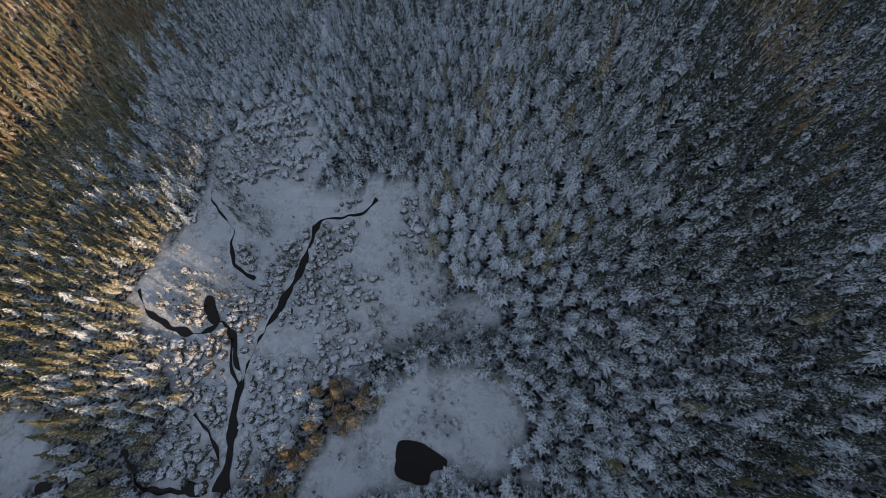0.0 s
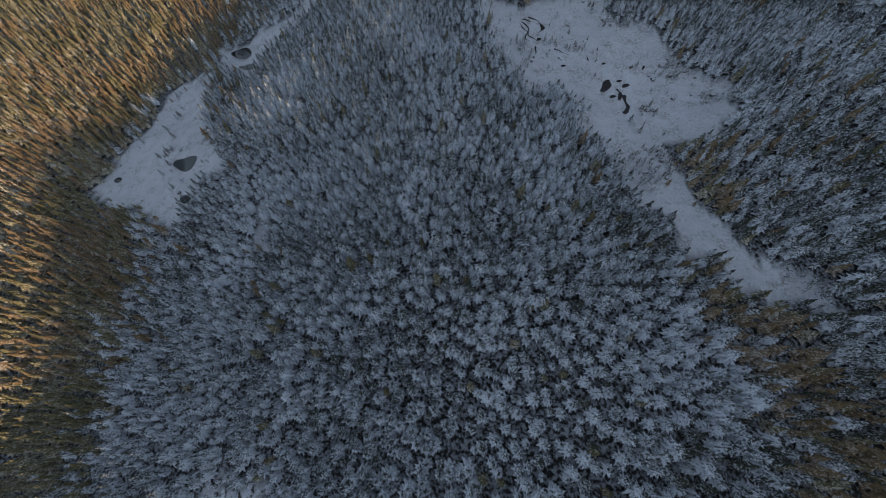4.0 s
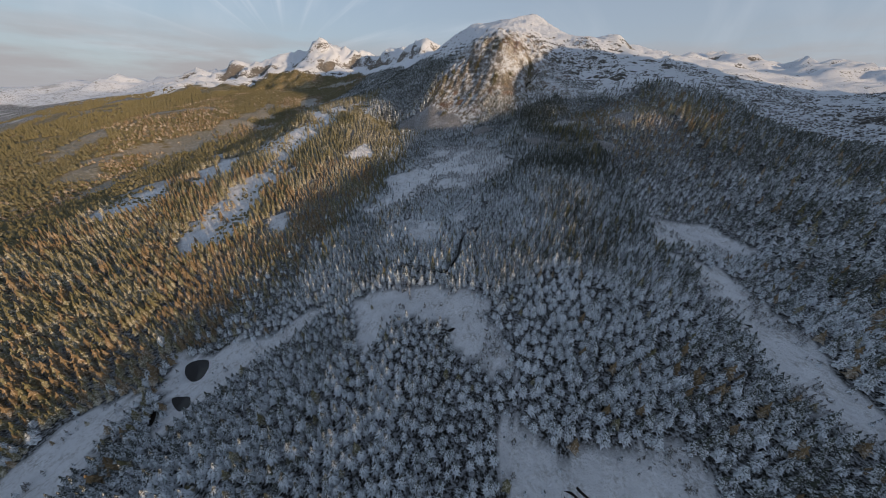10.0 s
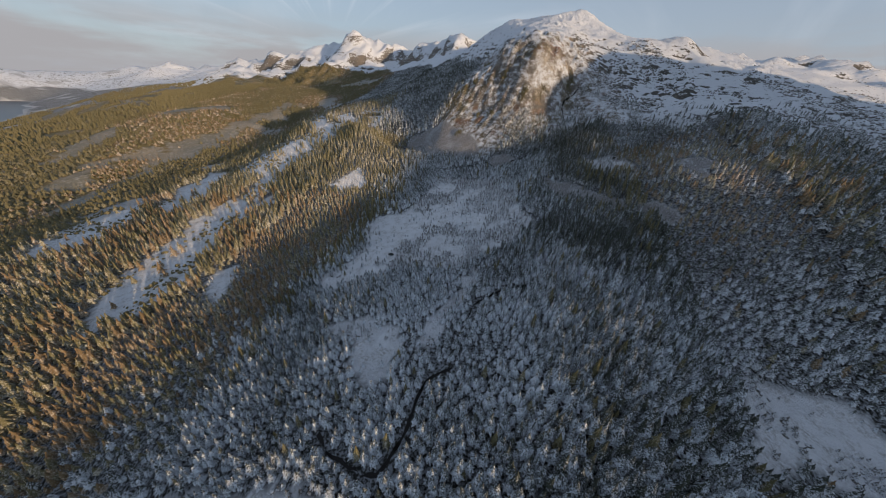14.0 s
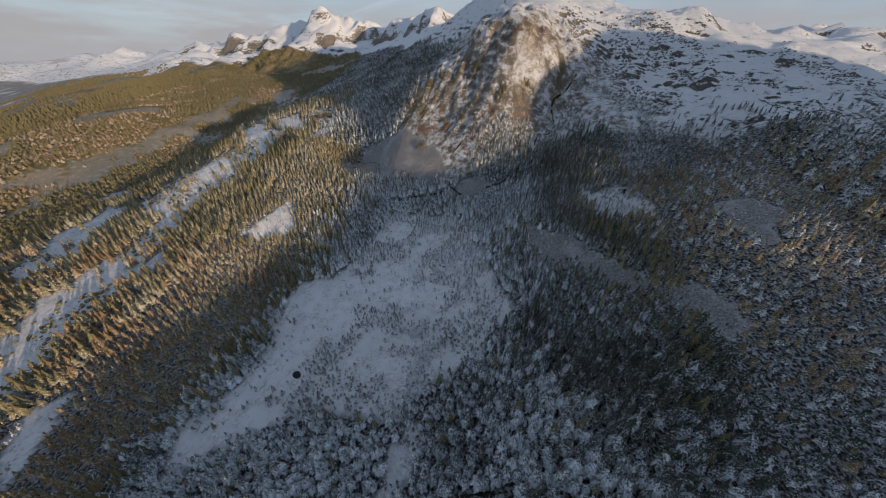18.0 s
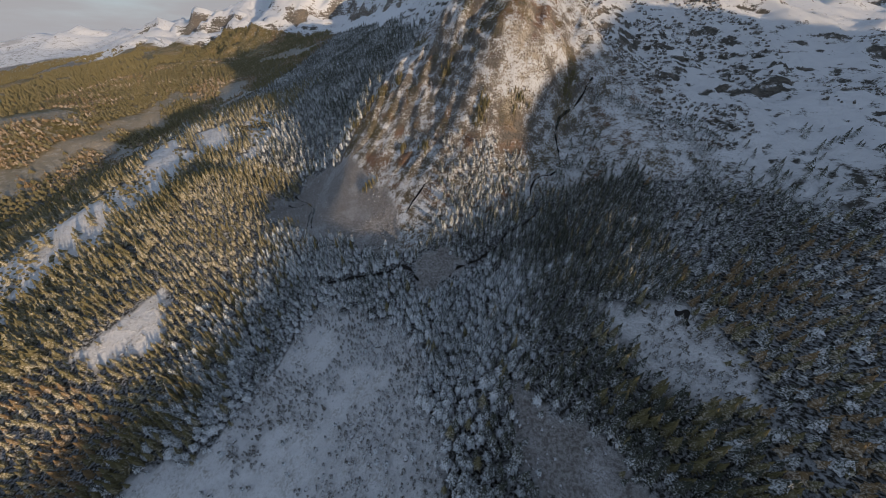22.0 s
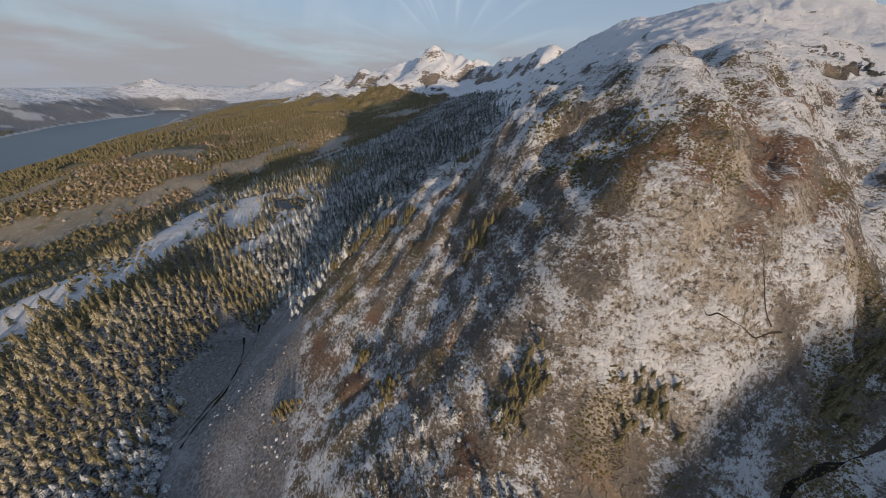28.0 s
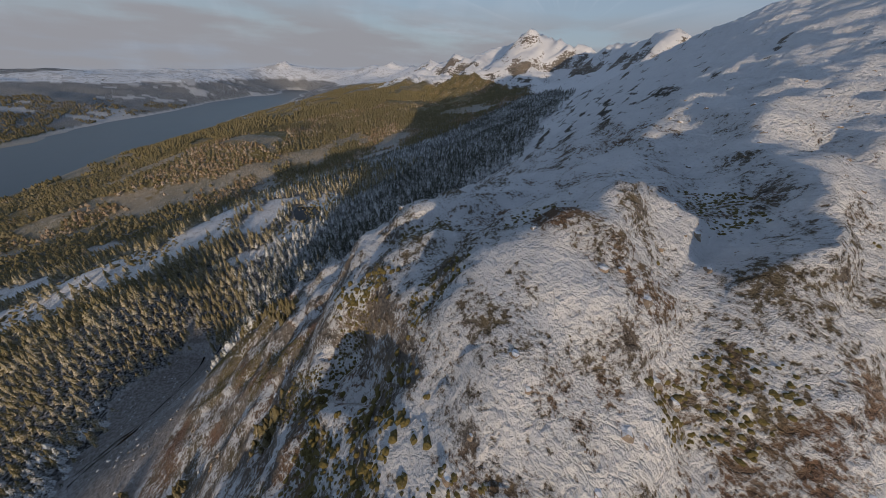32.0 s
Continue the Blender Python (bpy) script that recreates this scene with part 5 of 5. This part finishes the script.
def pool(name, outline, label):
    edge = curved(outline, True, 6)
    mid = edge.mean(0)
    wob = 1 + 0.05 * value_noise(edge[:, 0], edge[:, 1], 1.7, 81)
    edge = mid + (edge - mid) * wob[:, None]
    rings = [mid + (edge - mid) * q for q in (1.0, 0.75, 0.5, 0.25)]
    level = float(np.median(ground_at(edge[:, 0], edge[:, 1])))
    verts, n = [], len(edge)
    for ring in rings:
        # the surface stays level, but never dips under the snow around it
        z = np.maximum(ground_at(ring[:, 0], ring[:, 1]) + 0.12, level - 0.2)
        verts += list(np.column_stack([ring, z]))
    faces = [(r * n + i, r * n + (i + 1) % n, (r + 1) * n + (i + 1) % n, (r + 1) * n + i) for r in range(3) for i in range(n)]
    verts.append((*mid, max(float(ground_at(mid[0], mid[1])) + 0.12, level - 0.2)))
    faces += [(3 * n + i, 3 * n + (i + 1) % n, 4 * n, 4 * n) for i in range(n)]
    me = bpy.data.meshes.new(name)
    me.from_pydata([tuple(map(float, v)) for v in verts], [], [f if f[2] != f[3] else f[:3] for f in faces])
    me.materials.append(POOL)
    me.polygons.foreach_set("use_smooth", [True] * len(me.polygons))
    return tagged(new(name, me), label, "pool", kind="structure")


def creek(name, width, course, label):
    line = curved(course, False, 9)
    line = line + 0.5 * np.column_stack([value_noise(line[:, 0], line[:, 1], 2.6, 82), value_noise(line[:, 0], line[:, 1], 2.6, 83)])
    step = np.gradient(line, axis=0)
    side = np.column_stack([-step[:, 1], step[:, 0]]) / (np.hypot(*step.T)[:, None] + 1e-9)
    half = 0.8 * width * np.clip(0.6 + 0.9 * value_noise(line[:, 0], line[:, 1], 3.5, 84), 0.06, 1.3)[:, None]
    rows = [line - side * half, line, line + side * half]
    verts = np.concatenate([np.column_stack([r, ground_at(r[:, 0], r[:, 1]) + 0.14]) for r in rows])
    n = len(line)
    faces = [(k * n + i, k * n + i + 1, (k + 1) * n + i + 1, (k + 1) * n + i) for k in range(2) for i in range(n - 1)]
    return tagged(new(name, mesh_of(name, verts, np.array(faces), [POOL], flat=False)), label, "creek", kind="structure")


for outline in POOLS.values():
    pool("pool", outline, "dark open bog pool ringed by snow")
for width, course in CREEKS.values():
    creek("creek", width, course, "narrow dark creek winding through snow")

for width, course in ((0.11, [(106, 782), (110, 781), (113, 782), (119, 784), (124, 788)]), (0.1, [(115, 792), (118, 790), (120, 788), (122, 787)])):
    crack = creek("fissure", width, course, "dark crooked crack across the pale rock slab")
    crack.data.materials[0] = CRACK

# ---- mountain scrub ----
x, y = scatter(-30, 160, 730, 875, 0.52, rng)
keep = cover(x, y) == 3
x, y = x[keep], y[keep]
z = ground_at(x, y)
patchy = value_noise(x, y, 34, 91) + 0.75 * value_noise(x, y, 13, 92) + 0.5 * value_noise(x, y, 5, 93)
band = smooth(14, 4, np.abs(z - 236)) * smooth(40, 62, x)
chance = smooth(0.62, 0.95, 0.75 * patchy + 1.9 * patch_at(THICKETS, x, y) + 0.2 * band - 0.7 * patch_at(SLABS, x, y) - 0.25  - 0.5 * smooth(250, 262, z) + 0.15 * smooth(215, 180, z))
keep = (rng.uniform(0, 1, len(x)) < 0.9 * chance) & (z < 262)
grow("mountain_scrub", x[keep], y[keep], rng.uniform(0.3, 0.7, keep.sum()), mat_shapes, SCRUB, "yellow-green dwarf pine and juniper scrub on the rock face", "bushes", rng)
x, y = scatter(60, 420, 690, 900, 4.5, rng)
z = ground_at(x, y)
keep = (cover(x, y) == 3) & (rng.uniform(0, 1, len(x)) < 0.75 * smooth(190, 140, z + 14 * value_noise(x, y, 40, 94)))
# sun reaches these spruces; their shade is put into the bough colour
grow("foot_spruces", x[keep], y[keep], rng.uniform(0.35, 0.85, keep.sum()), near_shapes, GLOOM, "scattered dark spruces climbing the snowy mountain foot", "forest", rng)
# stunted pines in clumps on the ribs of the face and round the creek at its foot
for name, spots, each, shapes, mat, label in (
        ("rim_pines", [(160, 795, 5), (175, 792, 5), (185, 787, 5), (195, 781, 5), (203, 771, 5), (208, 759, 5), (212, 746, 6), (210, 733, 6), (200, 722, 7), (186, 716, 7), (215, 775, 6), (222, 760, 6), (140, 745, 4), (150, 727, 5)], 24, near_shapes, DARK, "dark stunted pines along the rim of the snowy hollow"),
        ("rib_pines", [(-27, 793, 5), (-18, 795, 5), (-8, 800, 5), (3, 805, 4), (16, 807, 4), (56, 793, 4), (26, 838, 6), (8, 741, 5), (82, 760, 4), (85, 764, 4), (106, 770, 5), (47, 758, 4), (29, 763, 3), (139, 790, 5), (142, 797, 4)], 26, near_shapes, SUNNY, "yellow-green stunted pines in sunlit clumps on the mountain's ribs"),
        ("tan_pines", [(25, 866, 4), (58, 796, 4), (141, 807, 4), (139, 797, 4), (136, 784, 4), (134, 772, 3), (116, 760, 4), (90, 746, 3), (112, 751, 4), (61, 769, 3), (-14, 789, 5), (-5, 812, 5), (-9, 804, 4), (53, 790, 4), (24, 829, 4), (36, 776, 3), (72, 756, 3), (10, 768, 3)], 26, bush_shapes, SUNLIT_TAN, "tan and orange pines in sunlit clumps on the face"),
        ("hollow_pines", [(64, 812, 4), (68, 815, 4), (83, 808, 4), (84, 803, 4), (78, 800, 3), (72, 802, 3), (88, 805, 4)], 40, bush_shapes, SCRUB, "olive dwarf pines round a dark hollow of the shelf"),
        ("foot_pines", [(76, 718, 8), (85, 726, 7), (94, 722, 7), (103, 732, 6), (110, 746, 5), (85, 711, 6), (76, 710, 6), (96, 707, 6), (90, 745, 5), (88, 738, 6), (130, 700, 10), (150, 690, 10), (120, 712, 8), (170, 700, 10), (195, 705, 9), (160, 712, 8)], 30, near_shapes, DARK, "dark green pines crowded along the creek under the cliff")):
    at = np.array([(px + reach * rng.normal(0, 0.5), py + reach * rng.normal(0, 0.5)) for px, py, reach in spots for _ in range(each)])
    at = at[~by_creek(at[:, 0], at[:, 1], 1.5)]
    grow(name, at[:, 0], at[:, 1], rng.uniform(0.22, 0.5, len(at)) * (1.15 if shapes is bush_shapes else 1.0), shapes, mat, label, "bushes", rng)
# frosted birch and heather bushes over the heath of the glades at the mountain's foot
x, y = scatter(-115, 235, 540, 800, 2.2, rng)
keep = (cover(x, y) == 5) & ~by_creek(x, y, 1.5) & (rng.uniform(0, 1, len(x)) < 0.1 + 0.5 * smooth(-0.2, 0.4, value_noise(x, y, 19, 103) + 0.6 * value_noise(x, y, 7, 104)))
grow("glade_bushes", x[keep], y[keep], 0.2 + 0.6 * rng.uniform(0, 1, keep.sum()) ** 2, bush_shapes, FROST, "frosted birch bushes and heather on the brown heath", "bushes", rng)
# small frosted shrubs sprinkled over the heath of the lower face
x, y = scatter(-110, 230, 690, 880, 2.6, rng)
keep = (cover(x, y) == 3) & (ground_at(x, y) < 212) & (rng.uniform(0, 1, len(x)) < 0.3 * smooth(0.1, 0.8, 0.5 + value_noise(x, y, 22, 95)))
grow("heath_shrubs", x[keep], y[keep], rng.uniform(0.25, 0.7, keep.sum()), bush_shapes, FROST, "frosted heather and dwarf birch on the lower face", "bushes", rng)


def boulder(rng, sides=7):
    """An angular block of bedrock, its foot sunk in the slope."""
    rows = [(1.05, -0.6), (1.0, 0.15), (0.72, 0.62)]
    verts = [(w * rng.uniform(0.7, 1.2) * math.cos(6.283 * (i + 0.3 * r) / sides), w * rng.uniform(0.6, 1.05) * math.sin(6.283 * (i + 0.3 * r) / sides), h * rng.uniform(0.8, 1.25))
             for r, (w, h) in enumerate(rows) for i in range(sides)] + [(rng.uniform(-0.2, 0.2), rng.uniform(-0.2, 0.2), 0.78)]
    faces = []
    for r in range(2):
        for i in range(sides):
            j = (i + 1) % sides
            faces += [(r * sides + i, r * sides + j, (r + 1) * sides + i), (r * sides + j, (r + 1) * sides + j, (r + 1) * sides + i)]
    faces += [(2 * sides + i, 2 * sides + (i + 1) % sides, 3 * sides) for i in range(sides)]
    return np.array(verts, float), np.array(faces, int)


blocks = [boulder(rng) for _ in range(8)]
x, y = scatter(20, 200, 755, 960, 3.0, rng)
z = ground_at(x, y)
chance = smooth(0.25, 0.9, value_noise(x, y, 24, 96) + 0.8 * value_noise(x, y, 9, 97) + 0.5 * smooth(230, 250, z) + 0.3 * patch_at(SLABS, x, y))
keep = (cover(x, y) == 3) & (z > 175) & (rng.uniform(0, 1, len(x)) < 0.5 * chance)
grow("outcrop_rocks", x[keep], y[keep], 0.25 + 0.5 * rng.uniform(0, 1, keep.sum()) ** 2, blocks, ROCK, "grey and tan rock outcrops with snow on their tops", "rocks", rng)
